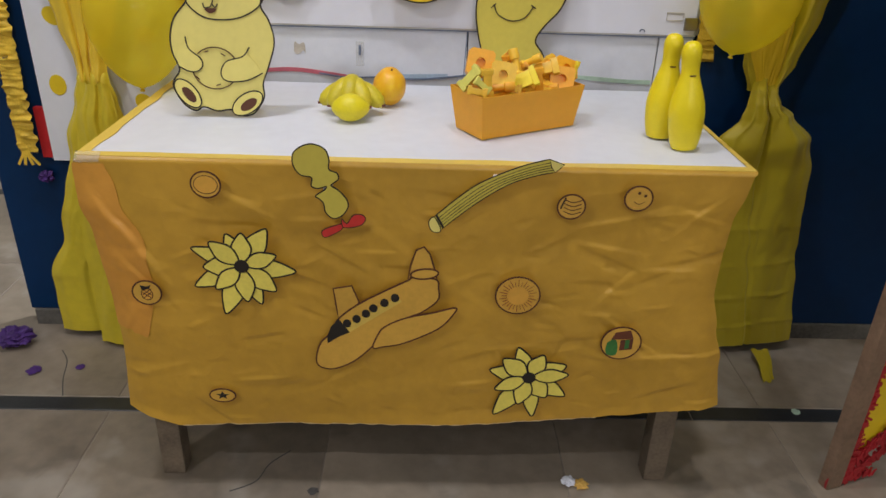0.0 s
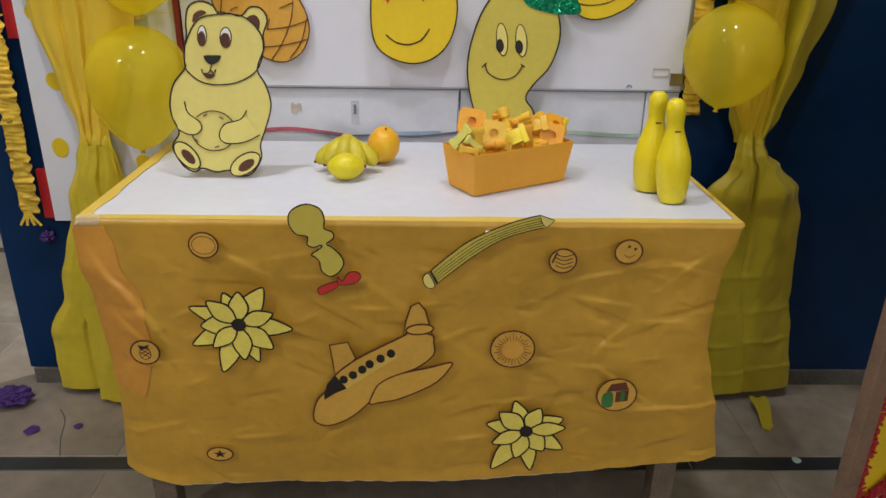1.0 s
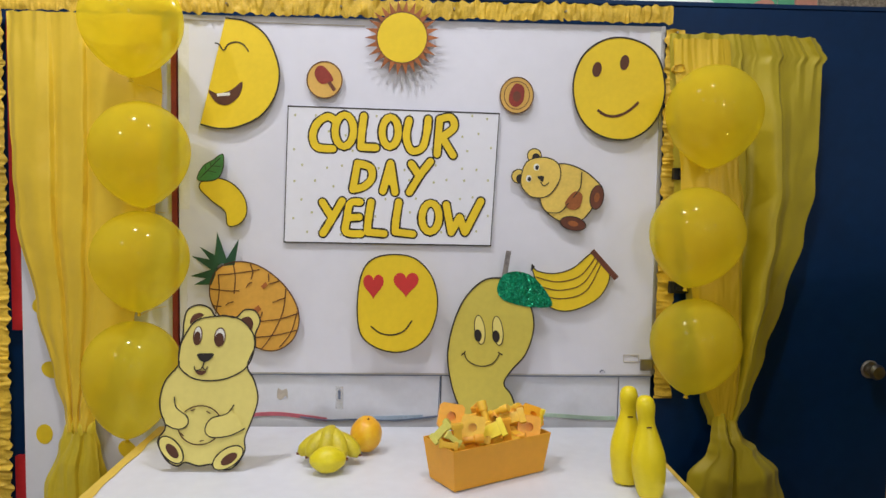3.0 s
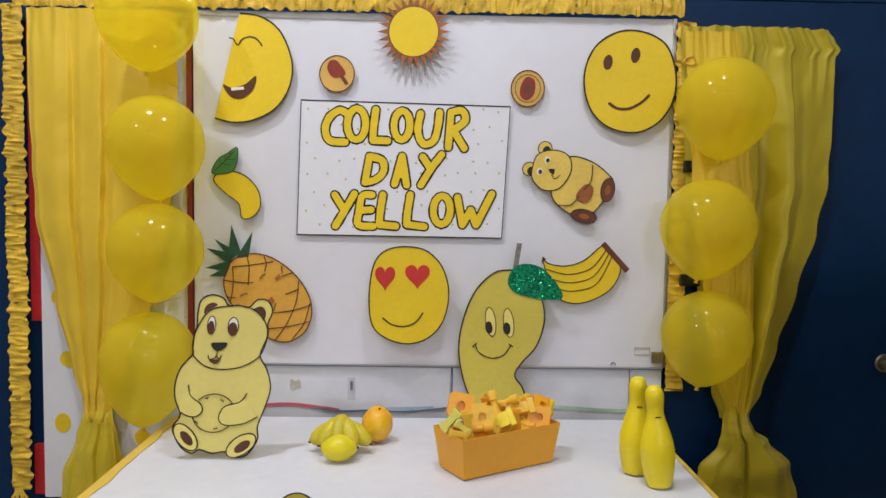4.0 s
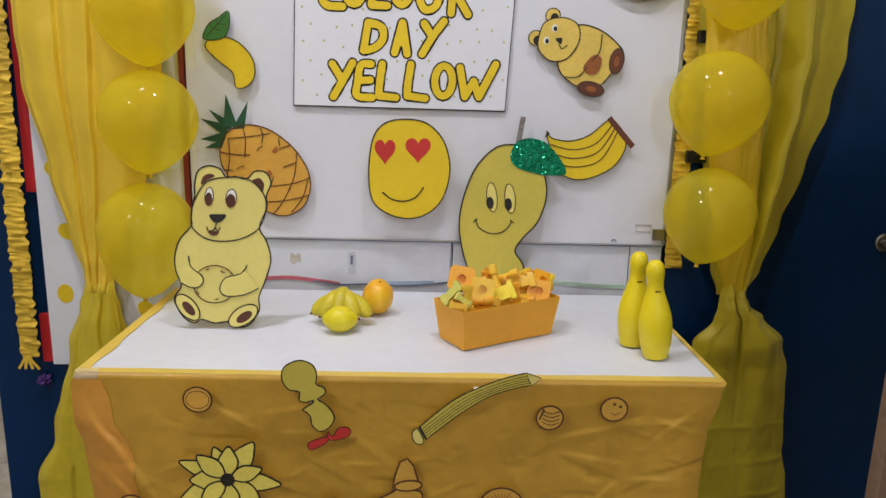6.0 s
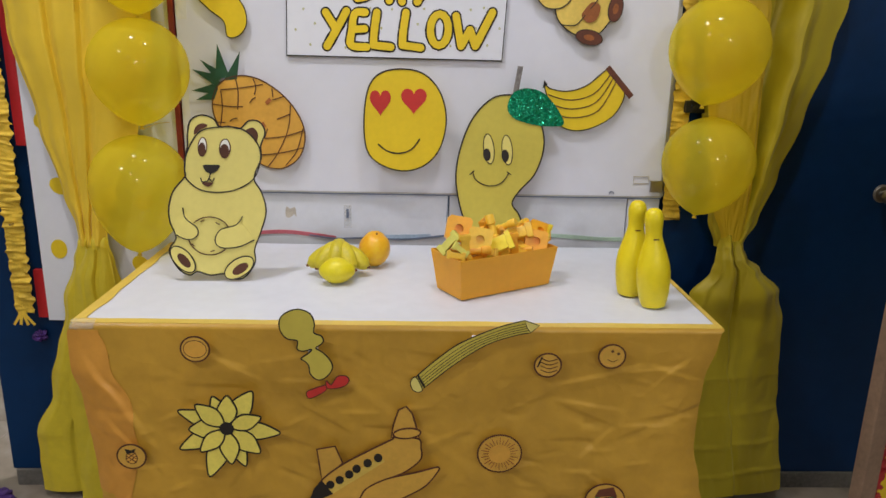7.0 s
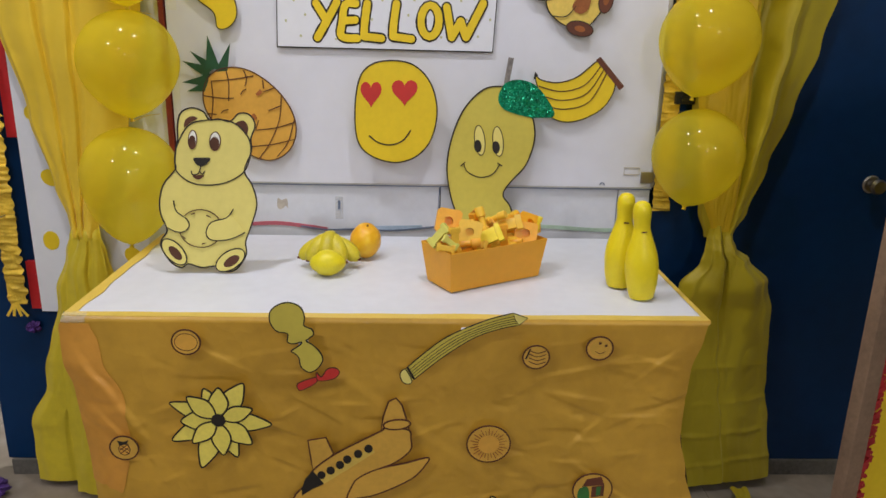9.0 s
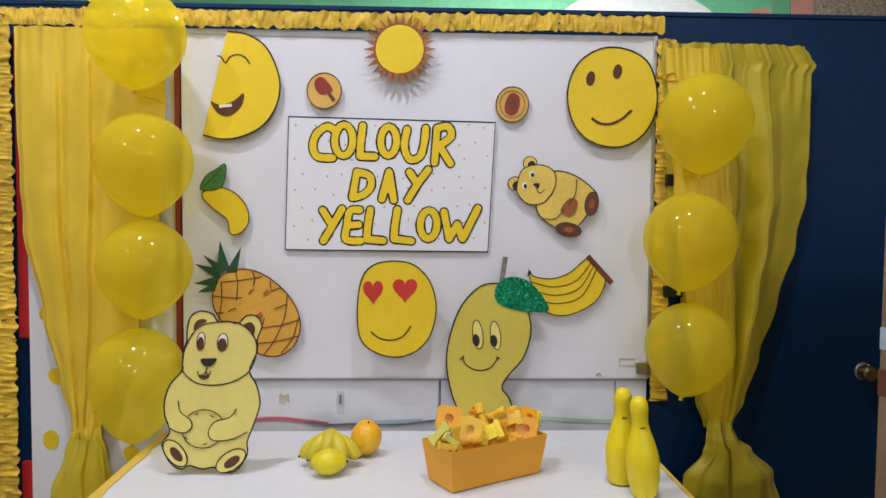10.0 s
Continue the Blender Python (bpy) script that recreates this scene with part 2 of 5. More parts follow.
M_MURALG = mat("mural_green", (0.16, 0.55, 0.30), 0.6, var=0.15, scale=3)
M_MURALP = mat("mural_peach", (0.70, 0.33, 0.24), 0.6, var=0.15, scale=5)
M_MURALGLARE = mat("mural_glare", (0.82, 0.86, 0.84), 0.6, var=0.1, scale=3)
M_SPECK = mat("speckled_terrazzo", (0.55, 0.47, 0.36), 0.6, var=0.45, scale=60, bump=0.3, col2=(0.08, 0.06, 0.05))
M_PINKT = mat("pink_chalk", (0.62, 0.15, 0.20), 0.7, var=0.2, scale=15)
M_BLUET = mat("blue_chalk", (0.40, 0.52, 0.66), 0.7, var=0.2, scale=15)
M_GREENT = mat("green_chalk", (0.46, 0.62, 0.50), 0.7, var=0.2, scale=15)
M_NAVYL = mat("grey_blue_line", (0.16, 0.20, 0.30), 0.7, var=0.2, scale=15)
M_STAIN = mat("brown_stain", (0.57, 0.52, 0.45), 0.7, var=0.2, scale=30)
M_LAMP = glow("lamp_glass", (1.0, 0.95, 0.86), 14.0)


# ---- builders ----
def finish(bm, smooth_angle=None):
    bmesh.ops.recalc_face_normals(bm, faces=bm.faces)
    if smooth_angle is not None:
        for f in bm.faces:
            f.smooth = True
        for e in bm.edges:
            if len(e.link_faces) == 2 and e.calc_face_angle(0) > smooth_angle:
                e.smooth = False


def part(name, bm, material, parent=None, label="", smooth=None):
    """Links a bmesh as one mesh object under a thing or part."""
    finish(bm, smooth)
    me = bpy.data.meshes.new(name)
    bm.to_mesh(me)
    bm.free()
    me.materials.append(material)
    ob = new(name, me)
    if parent is not None:
        ob.parent = parent
    if label:
        ob["label"] = label
    return ob


def thing(name, m, label, category, group="", kind=""):
    ob = new(name)
    ob.empty_display_size = 0.05
    ob.matrix_world = m
    return tagged(ob, label, category, group, kind)


def single(name, bm, material, label, category, group="", kind="", smooth=None, m=None):
    ob = part(name, bm, material, None, "", smooth)
    if m is not None:
        ob.matrix_world = m
    return tagged(ob, label, category, group, kind)


def box(bm, x0, x1, y0, y1, z0, z1, bevel=0.0):
    r = bmesh.ops.create_cube(bm, size=1)
    bmesh.ops.scale(bm, vec=(x1 - x0, y1 - y0, z1 - z0), verts=r["verts"])
    bmesh.ops.translate(bm, vec=((x0 + x1) / 2, (y0 + y1) / 2, (z0 + z1) / 2), verts=r["verts"])
    if bevel:
        es = {e for v in r["verts"] for e in v.link_edges}
        bmesh.ops.bevel(bm, geom=list(es), offset=bevel, segments=2, affect="EDGES", profile=0.7)
    return bm


def boxed(*a, bevel=0.0):
    return box(bmesh.new(), *a, bevel=bevel)


def spline(pts, closed=True, n=6):
    """Catmull-Rom curve through 2D points."""
    out, k = [], len(pts)
    spans = k if closed else k - 1
    for i in range(spans):
        g = (lambda j: pts[j % k]) if closed else (lambda j: pts[max(0, min(k - 1, j))])
        p0, p1, p2, p3 = g(i - 1), g(i), g(i + 1), g(i + 2)
        for s in range(n):
            t = s / n
            out.append(tuple(0.5 * (2 * b + (c - a) * t + (2 * a - 5 * b + 4 * c - d) * t * t + (3 * b - a - 3 * c + d) * t ** 3)
                             for a, b, c, d in zip(p0, p1, p2, p3)))
    if not closed:
        out.append(tuple(pts[-1]))
    return out


def oval(cx, cy, rx, ry, n=36, a0=0.0, a1=360.0, turn=0.0):
    full = abs(a1 - a0) >= 360
    ct, st = math.cos(radians(turn)), math.sin(radians(turn))
    out = []
    for i in range(n if full else n + 1):
        a = radians(a0 + (a1 - a0) * i / n)
        u, v = rx * math.cos(a), ry * math.sin(a)
        out.append((cx + u * ct - v * st, cy + u * st + v * ct))
    return out


def sheet(bm, pts, back=0.0, front=0.0015):
    """A flat cut shape in the local x, z plane, from y=-back to y=-front, facing -y."""
    f = [bm.verts.new((u, -front, v)) for u, v in pts]
    b = [bm.verts.new((u, -back, v)) for u, v in pts]
    bm.faces.new(f)
    bm.faces.new(b[::-1])
    for i in range(len(pts)):
        j = (i + 1) % len(pts)
        bm.faces.new((f[i], b[i], b[j], f[j]))
    return bm


def cut(pts, back=0.0, front=0.0015):
    return sheet(bmesh.new(), pts, back, front)


def ribbon(bm, pts, w, back, front, closed=False):
    """A drawn line: a low ridge of width w along 2D points."""
    k, rows = len(pts), []
    for i, (u, v) in enumerate(pts):
        a = pts[(i - 1) % k] if closed or i else pts[i]
        c = pts[(i + 1) % k] if closed or i < k - 1 else pts[i]
        d = Vector((c[0] - a[0], c[1] - a[1]))
        d = d.normalized() if d.length > 1e-9 else Vector((1, 0))
        nrm = Vector((-d.y, d.x)) * (w / 2) * (1 + 0.14 * noise.noise(Vector((u * 90, v * 90, w * 900))))
        rows.append([bm.verts.new((u + s * nrm.x, -y, v + s * nrm.y)) for s, y in ((1, back), (1, front), (-1, front), (-1, back))])
    for i in range(k if closed else k - 1):
        a, c = rows[i], rows[(i + 1) % k]
        for q in range(4):
            bm.faces.new((a[q], a[(q + 1) % 4], c[(q + 1) % 4], c[q]))
    if not closed:
        bm.faces.new(rows[0])
        bm.faces.new(rows[-1][::-1])
    return bm


def line(pts, w, back, front, closed=False):
    return ribbon(bmesh.new(), pts, w, back, front, closed)


def mm(pts, s=0.001):
    return [(u * s, v * s) for u, v in pts]


def lathe(profile, n=28, axis_len=None):
    """A turned solid round z from (radius, height) pairs."""
    bm = bmesh.new()
    rings = []
    for r, z in profile:
        if r < 1e-6:
            rings.append([bm.verts.new((0, 0, z))])
        else:
            rings.append([bm.verts.new((r * math.cos(2 * math.pi * i / n), r * math.sin(2 * math.pi * i / n), z)) for i in range(n)])
    for a, b in zip(rings, rings[1:]):
        for i in range(n):
            j = (i + 1) % n
            if len(a) == 1:
                bm.faces.new((a[0], b[j], b[i]))
            elif len(b) == 1:
                bm.faces.new((a[i], a[j], b[0]))
            else:
                bm.faces.new((a[i], a[j], b[j], b[i]))
    if len(rings[0]) > 1:
        bm.faces.new(rings[0][::-1])
    if len(rings[-1]) > 1:
        bm.faces.new(rings[-1])
    return bm


def tube(pts, radii, n=12):
    """A round tapering bar along 3D points."""
    bm = bmesh.new()
    rows = []
    for i, p in enumerate(pts):
        p = Vector(p)
        d = Vector(pts[min(i + 1, len(pts) - 1)]) - Vector(pts[max(i - 1, 0)])
        q = d.to_track_quat("Z", "Y")
        rows.append([bm.verts.new(p + q @ Vector((radii[i] * math.cos(2 * math.pi * k / n), radii[i] * math.sin(2 * math.pi * k / n), 0))) for k in range(n)])
    for a, b in zip(rows, rows[1:]):
        for k in range(n):
            bm.faces.new((a[k], a[(k + 1) % n], b[(k + 1) % n], b[k]))
    bm.faces.new(rows[0][::-1])
    bm.faces.new(rows[-1])
    return bm


def grid_sheet(nu, nv, place, thick=0.001):
    """A thin sheet from place(u, v) for u, v in 0..1, given a little thickness."""
    bm = bmesh.new()
    vs = [[bm.verts.new(place(i / nu, j / nv)) for i in range(nu + 1)] for j in range(nv + 1)]
    for j in range(nv):
        for i in range(nu):
            bm.faces.new((vs[j][i], vs[j][i + 1], vs[j + 1][i + 1], vs[j + 1][i]))
    bm.normal_update()
    back = [[bm.verts.new(v.co - v.normal * thick) for v in row] for row in vs]
    for j in range(nv):
        for i in range(nu):
            bm.faces.new((back[j][i], back[j + 1][i], back[j + 1][i + 1], back[j][i + 1]))
    ring = [(0, i) for i in range(nu)] + [(j, nu) for j in range(nv)] + [(nv, i) for i in range(nu, 0, -1)] + [(j, 0) for j in range(nv, 0, -1)]
    for (a, b), (c, d) in zip(ring, ring[1:] + ring[:1]):
        bm.faces.new((vs[a][b], back[a][b], back[c][d], vs[c][d]))
    return bm


def lerp_rows(rows, z):
    """Linear interpolation of rows (z, a, b, ...) at z; rows run downward in z."""
    for r0, r1 in zip(rows, rows[1:]):
        if r0[0] >= z >= r1[0]:
            t = (r0[0] - z) / (r0[0] - r1[0])
            t = t * t * (3 - 2 * t)
            return [a + (b - a) * t for a, b in zip(r0[1:], r1[1:])]
    return rows[0][1:] if z > rows[0][0] else rows[-1][1:]


# ---- the room ----
WALL_Y = 0.03
single("floor", boxed(-4, 4.5, -5.5, 3.2, -0.1, -0.0016), M_GROUT, "grey stone floor bedding with thin joints", "floor", kind="structure")
single("ceiling", boxed(-4, 4.5, -5.5, 3.2, 3.1, 3.2), M_CEIL, "plain white ceiling over the room", "ceiling", kind="structure")
single("wall_north", boxed(-4, 4.5, 3.05, 3.2, 0, 3.1), M_WALL, "cream painted wall behind the blue partition", "wall", kind="structure")
single("wall_south", boxed(-4, 4.5, -5.5, -5.35, 0, 3.1), M_WALL, "cream painted wall behind the viewer", "wall", kind="structure")
single("wall_west", boxed(-4, -3.85, -5.35, 3.05, 0, 3.1), M_WALL, "cream painted side wall of the room", "wall", kind="structure")
single("wall_east", boxed(4.35, 4.5, -5.35, 3.05, 0, 3.1), M_WALL, "cream painted side wall of the room", "wall", kind="structure")

# blue partition with its door
part_wall = thing("wall_partition", pose(0, 0, 0), "dark blue laminated partition with rough dusty foot", "partition", kind="structure")
part("panel", boxed(-1.13, 3.2, WALL_Y, WALL_Y + 0.06, 0.0505, 1.845, bevel=0.003), M_BLUE, part_wall)
part("foot_rail", boxed(-1.12, 3.19, WALL_Y - 0.006, WALL_Y + 0.06, -0.004, 0.05, bevel=0.004), M_SKIRT, part_wall, "dusty grey foot rail")
part("cap", boxed(-1.132, 3.2, WALL_Y - 0.003, WALL_Y + 0.063, 1.8455, 1.857, bevel=0.002), M_BLUE, part_wall)
knob = thing("door_knob", pose(1.268, WALL_Y, 0.895) @ Matrix.Scale(0.82, 4), "steel door knob on the blue partition", "door knob")
rs = lathe([(0.0, 0.0), (0.030, 0.0), (0.030, 0.003), (0.025, 0.007), (0.0, 0.008)], 24)
bmesh.ops.rotate(rs, matrix=Matrix.Rotation(radians(90), 3, "X"), verts=rs.verts)
part("rose", rs, M_STEEL, knob, smooth=0.6)
kb = lathe([(0.0, 0.0), (0.012, 0.001), (0.010, 0.02), (0.022, 0.03), (0.026, 0.042), (0.02, 0.053), (0.0, 0.056)], 20)
bmesh.ops.rotate(kb, matrix=Matrix.Rotation(radians(90), 3, "X"), verts=kb.verts)
bmesh.ops.translate(kb, vec=(-0.004, -0.006, 0), verts=kb.verts)
part("knob", kb, M_STEEL, knob, smooth=0.6)

# painted wall above the partition; its white patch paints a blown-out glare
mural = thing("mural", pose(0, 3.045, 0), "green and peach painted mural with a painted white glare on the far wall", "mural")
part("green_field", cut([(-2.5, 1.9), (2.44, 1.9), (2.44, 2.95), (-2.5, 2.95)], 0, 0.004), M_MURALG, mural)
part("white_cloud", cut(spline([(1.0, 2.35), (1.3, 2.37), (1.65, 2.36), (1.95, 2.42), (2.05, 2.65), (1.7, 2.82), (1.2, 2.78), (0.9, 2.55)]), 0.0, 0.008), M_MURALGLARE, mural)
part("peach_shape", cut(spline([(2.2, 2.40), (2.3, 2.42), (2.42, 2.44), (2.42, 2.7), (2.25, 2.66)]), 0.0, 0.008), M_MURALP, mural)
part("green_band", cut([(2.45, 1.9), (2.56, 1.9), (2.56, 2.95), (2.45, 2.95)], 0, 0.004), M_MURALG, mural)
part("peach_band", cut([(2.57, 1.9), (2.72, 1.9), (2.72, 2.95), (2.57, 2.95)], 0, 0.004), M_MURALP, mural)
part("speckled_panel", cut([(2.73, 1.9), (3.8, 1.9), (3.8, 2.95), (2.73, 2.95)], 0, 0.006), M_SPECK, mural)

# ceiling lamps; the last, unseen behind the partition, is added to brighten the mural
LAMPS = [(-0.70, -0.75, 19), (0.30, -0.95, 15), (2.55, -4.65, 22), (-0.6, -3.6, 8), (-1.8, -2.4, 30), (0.9, 1.6, 140)]
for lx, ly, watts in LAMPS:
    lamp = thing("ceiling_lamp", pose(lx, ly, 3.1), "small round white ceiling lamp out of view, lit", "ceiling lamp", "ceiling lamps")
    part("housing", lathe([(0.0, -0.03), (0.085, -0.03), (0.09, -0.02), (0.09, 0.0), (0.0, 0.0)], 24), M_CEIL, lamp)
    part("diffuser", lathe([(0.0, -0.036), (0.07, -0.035), (0.078, -0.0305), (0.0, -0.0303)], 24), M_LAMP, lamp)
    li = bpy.data.lights.new("lamp_light", "AREA")
    li.shape, li.size, li.energy, li.color = "DISK", 0.13, watts, (0.975, 0.96, 1.0)
    lo = new("lamp_light", li)
    lo.matrix_world = pose(lx, ly, 3.06)

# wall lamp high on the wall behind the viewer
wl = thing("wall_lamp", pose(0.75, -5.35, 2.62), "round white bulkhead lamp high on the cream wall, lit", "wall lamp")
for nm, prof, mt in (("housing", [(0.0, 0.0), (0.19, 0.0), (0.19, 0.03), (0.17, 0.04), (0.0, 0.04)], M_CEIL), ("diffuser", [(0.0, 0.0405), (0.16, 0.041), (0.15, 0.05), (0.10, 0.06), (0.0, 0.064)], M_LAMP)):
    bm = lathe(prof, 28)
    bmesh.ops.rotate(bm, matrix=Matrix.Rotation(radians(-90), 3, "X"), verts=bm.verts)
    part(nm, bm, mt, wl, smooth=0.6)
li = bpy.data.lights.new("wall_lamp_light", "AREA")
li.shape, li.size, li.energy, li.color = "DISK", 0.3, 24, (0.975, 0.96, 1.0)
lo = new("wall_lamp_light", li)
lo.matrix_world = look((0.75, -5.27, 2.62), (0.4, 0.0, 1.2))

# ---- wall decoration ----
BX0, BX1, BZ0, BZ1 = -0.566, 0.663, 0.880, 1.786
board = thing("whiteboard", pose(0, 0, 0), "large white display board with thin frame on the partition", "board")
part("surface", boxed(BX0, BX1, 0.002, WALL_Y, BZ0, BZ1, bevel=0.002), M_BOARD, board)
part("bottom_edge", boxed(BX0 + 0.002, BX1 - 0.002, -0.002, 0.0015, BZ0 - 0.0005, BZ0 + 0.003), M_ALU, board)
part("bottom_gap", boxed(BX0 + 0.003, BX1 - 0.003, -0.0012, 0.0075, BZ0 - 0.0038, BZ0 - 0.0008), M_NAVYL, board, "dark joint under the board")
part("right_edge", boxed(BX1 - 0.006, BX1 + 0.004, -0.002, 0.0015, BZ0 + 0.004, BZ1), M_ALU, board)
part("left_edge", boxed(BX0 - 0.016, BX0 - 0.003, -0.004, WALL_Y, BZ0, BZ1 - 0.01), M_REDLINE, board, "dark red wooden edge strip")
part("corner_bracket", boxed(0.628, 0.662, -0.007, -0.0025, 0.895, 0.925, bevel=0.002), M_STEEL, board, "worn metal corner piece")
part("maker_mark", line(mm([(-20, -8), (20, -8), (20, 10), (-20, 10)]), 0.0015, -0.0015, 0.0005, True), M_STAIN, board).location = (0.605, 0, 0.925)
hook = part("small_hook", line(mm(oval(0, 0, 6, 6, 12, 0, 180)), 0.002, -0.0015, 0.001), M_NAVYL, board)
hook.location = (0.53, 0, 0.888)
part("top_sheet_edge", line([(BX0 + 0.02, 1.772), (-0.1, 1.768)], 0.0018, -0.0015, 0.0), M_STAIN, board, "grey edge of the paper sheet")

for x0, z0, x1, z1 in ((-0.562, 1.30, -0.538, 1.76), (0.628, 1.69, 0.660, 1.775), (-0.562, 0.95, -0.546, 1.18)):
    part("clear_tape", grid_sheet(4, 30, lambda u, v: (x0 + (x1 - x0) * u + 0.002 * noise.noise(Vector((v * 12, u, z0))), 0.0012 - 0.0012 * abs(noise.noise(Vector((u * 4, v * 30, x0 * 9)))), z0 + (z1 - z0) * v), 0.0004), M_CLEAR, board, "crinkled clear tape", smooth=1.0)
low = thing("lower_panel", pose(0, 0, 0), "white panel with taped edges and colour smears under the board", "panel")
for x0, x1 in ((-0.565, 0.105), (0.108, 0.575), (0.578, 0.661)):
    part("white_sheet", boxed(x0, x1, 0.008, WALL_Y, 0.56, BZ0 - 0.005, bevel=0.0015), M_PANEL, low)
part("seam_line", line([(0.10, 0.77), (0.104, 0.874)], 0.0025, -0.008, -0.0065), M_NAVYL, low)
part("seam_line", line([(0.112, 0.80), (0.17, 0.803)], 0.002, -0.008, -0.0065), M_NAVYL, low)
part("stain", cut(spline(mm([(-14, -10), (-4, -15), (8, -6), (13, -12), (11, 12), (-2, 9), (-12, 14)])), 0.0, 0.001), M_STAIN, low).location = (-0.305, 0.0075, 0.825)
part("tape_tag", boxed(-0.168, -0.148, 0.0055, 0.0078, 0.785, 0.845), M_FILM, low)
part("tape_mark", boxed(-0.161, -0.155, 0.0035, 0.0052, 0.812, 0.836), M_NAVYL, low)
for mt, nm, pts in ((M_PINKT, "pink_smear", [(-0.40, 0.768), (-0.32, 0.772), (-0.24, 0.764), (-0.19, 0.757)]),
                    (M_NAVYL, "blue_line", [(-0.26, 0.765), (-0.19, 0.756), (-0.12, 0.758), (-0.02, 0.756), (0.03, 0.760), (0.12, 0.770)]),
                    (M_BLUET, "pale_blue_smear", [(-0.07, 0.762), (0.0, 0.764), (0.06, 0.766)]),
                    (M_GREENT, "green_smear", [(0.30, 0.768), (0.38, 0.772), (0.50, 0.765), (0.57, 0.764)])):
    part(nm, line(spline(pts, False, 5), 0.010 if "smear" in nm else 0.004, -0.0075, -0.0055 if "smear" in nm else -0.0045), mt, low)

# dotted paper on the partition
dotted = thing("dotted_paper", pose(0, 0, 0), "white paper with yellow dots and red border strips", "poster")
part("paper", boxed(-0.965, -0.586, 0.012, WALL_Y, 0.515, 1.78), M_PAPER, dotted)
part("red_border", boxed(-0.992, -0.966, 0.014, WALL_Y, 0.522, 0.655), M_RED, dotted, "red border strip")
part("red_border", boxed(-0.992, -0.966, 0.014, WALL_Y, 0.985, 1.78), M_RED, dotted, "red border strip")
k = 0
for dz in range(8):
    for dx in range(3):
        p = (-0.915 + 0.105 * dx + (0.02 if dz % 2 else 0), 0.715 + 0.168 * dz - 0.02 * dx)
        part("dot", cut(spline(oval(*p, 0.021, 0.026, 9, turn=20 * k), n=2), -0.0118, -0.0105), M_YPAPER, dotted)
        k += 1


# crepe paper ruffles
def ruffle(label, x0, z0, x1, z1, width, seed, pieces, y0=-0.004):
    """A gathered paper band made of several pinned strips."""
    length = math.hypot(x1 - x0, z1 - z0)
    dx, dz = (x1 - x0) / length, (z1 - z0) / length
    nx, nz = -dz, dx
    root = thing("crepe_ruffle", pose(x0, y0, z0), label, "ruffle", "crepe ruffles")
    for q in range(pieces):
        s0, s1 = length * q / pieces, length * (q + 1) / pieces + 0.006
        nu = int((s1 - s0) / 0.0028)

        def place(u, v):
            s = s0 + (s1 - s0) * u
            a = noise.noise(Vector((s * 60, v * 1.2 + s * 9, seed))) + 0.6 * noise.noise(Vector((s * 150, v * 1.5, seed + 5)))
            edge = 0.22 * noise.noise(Vector((s * 55, 3 * v, seed + 9 + q))) * abs(v - 0.5) * 2
            w = (v - 0.5 + edge) * width
            wander = 0.006 * noise.noise(Vector((s * 6, 0, seed + 20)))
            bulge = 0.012 * (1 - (2 * v - 1) ** 2)
            return (dx * s + nx * (w + wander), -0.006 - 0.0012 * (q % 2) - bulge * 0.12 - 0.0095 * abs(a) - 0.003 * a, dz * s + nz * (w + wander))
        part("gathered_strip", grid_sheet(nu, 7, place, 0.0006), M_FRILL, root, smooth=1.2)
        part("pin", boxed(dx * s0 - 0.002 + dx * 0.01, dx * s0 + 0.002 + dx * 0.01, -0.0255, -0.003, dz * s0 - 0.002 + dz * 0.01, dz * s0 + 0.002 + dz * 0.01), M_STEEL, root)
    return root


ruffle("gathered golden crepe paper ruffle along the board's top", -1.01, 1.806, 0.675, 1.812, 0.042, 3, 6)
ruffle("gathered golden crepe paper ruffle hanging down the partition", -1.012, 1.79, -1.012, 0.55, 0.05, 7, 5)
ruffle("gathered golden crepe paper ruffle at the board's side", 0.689, 1.775, 0.686, 0.83, 0.046, 11, 4)
tail = bmesh.new()
for a in (-0.5, -0.15, 0.25, 0.6):
    ribbon(tail, [(0, 0.02), (0.018 * a, -0.01), (0.05 * a, -0.035)], 0.007, 0.006 + 0.001 * a, 0.0075 + 0.001 * a)
single("crepe_tail", tail, M_FRILL, "frayed end of the golden crepe paper strip", "ruffle", m=pose(-1.02, -0.006, 0.545))

curl = thing("crepe_curl", pose(0.692, -0.022, 1.672), "loose curled end of golden crepe paper", "ruffle", "crepe ruffles")
part("curled_strip", grid_sheet(36, 6, lambda u, v: ((0.019 - 0.008 * u) * math.cos(6.0 * u + 1.0), -0.022 * v - 0.004 * u, (0.012 - 0.004 * u) * math.sin(6.0 * u + 1.0) + 0.002 * noise.noise(Vector((u * 9, v * 3, 1)))), 0.0008), M_FRILL, curl, smooth=1.0)

# ---- curtains ----
def along(profile, u):
    """Depth of a fold profile of (u, depth) pairs at u, eased between the pairs."""
    for (a, da), (b, db) in zip(profile, profile[1:]):
        if a <= u <= b:
            t = (u - a) / (b - a)
            t = t * t * (3 - 2 * t)
            return da + (db - da) * t
    return profile[0][1] if u < profile[0][0] else profile[-1][1]


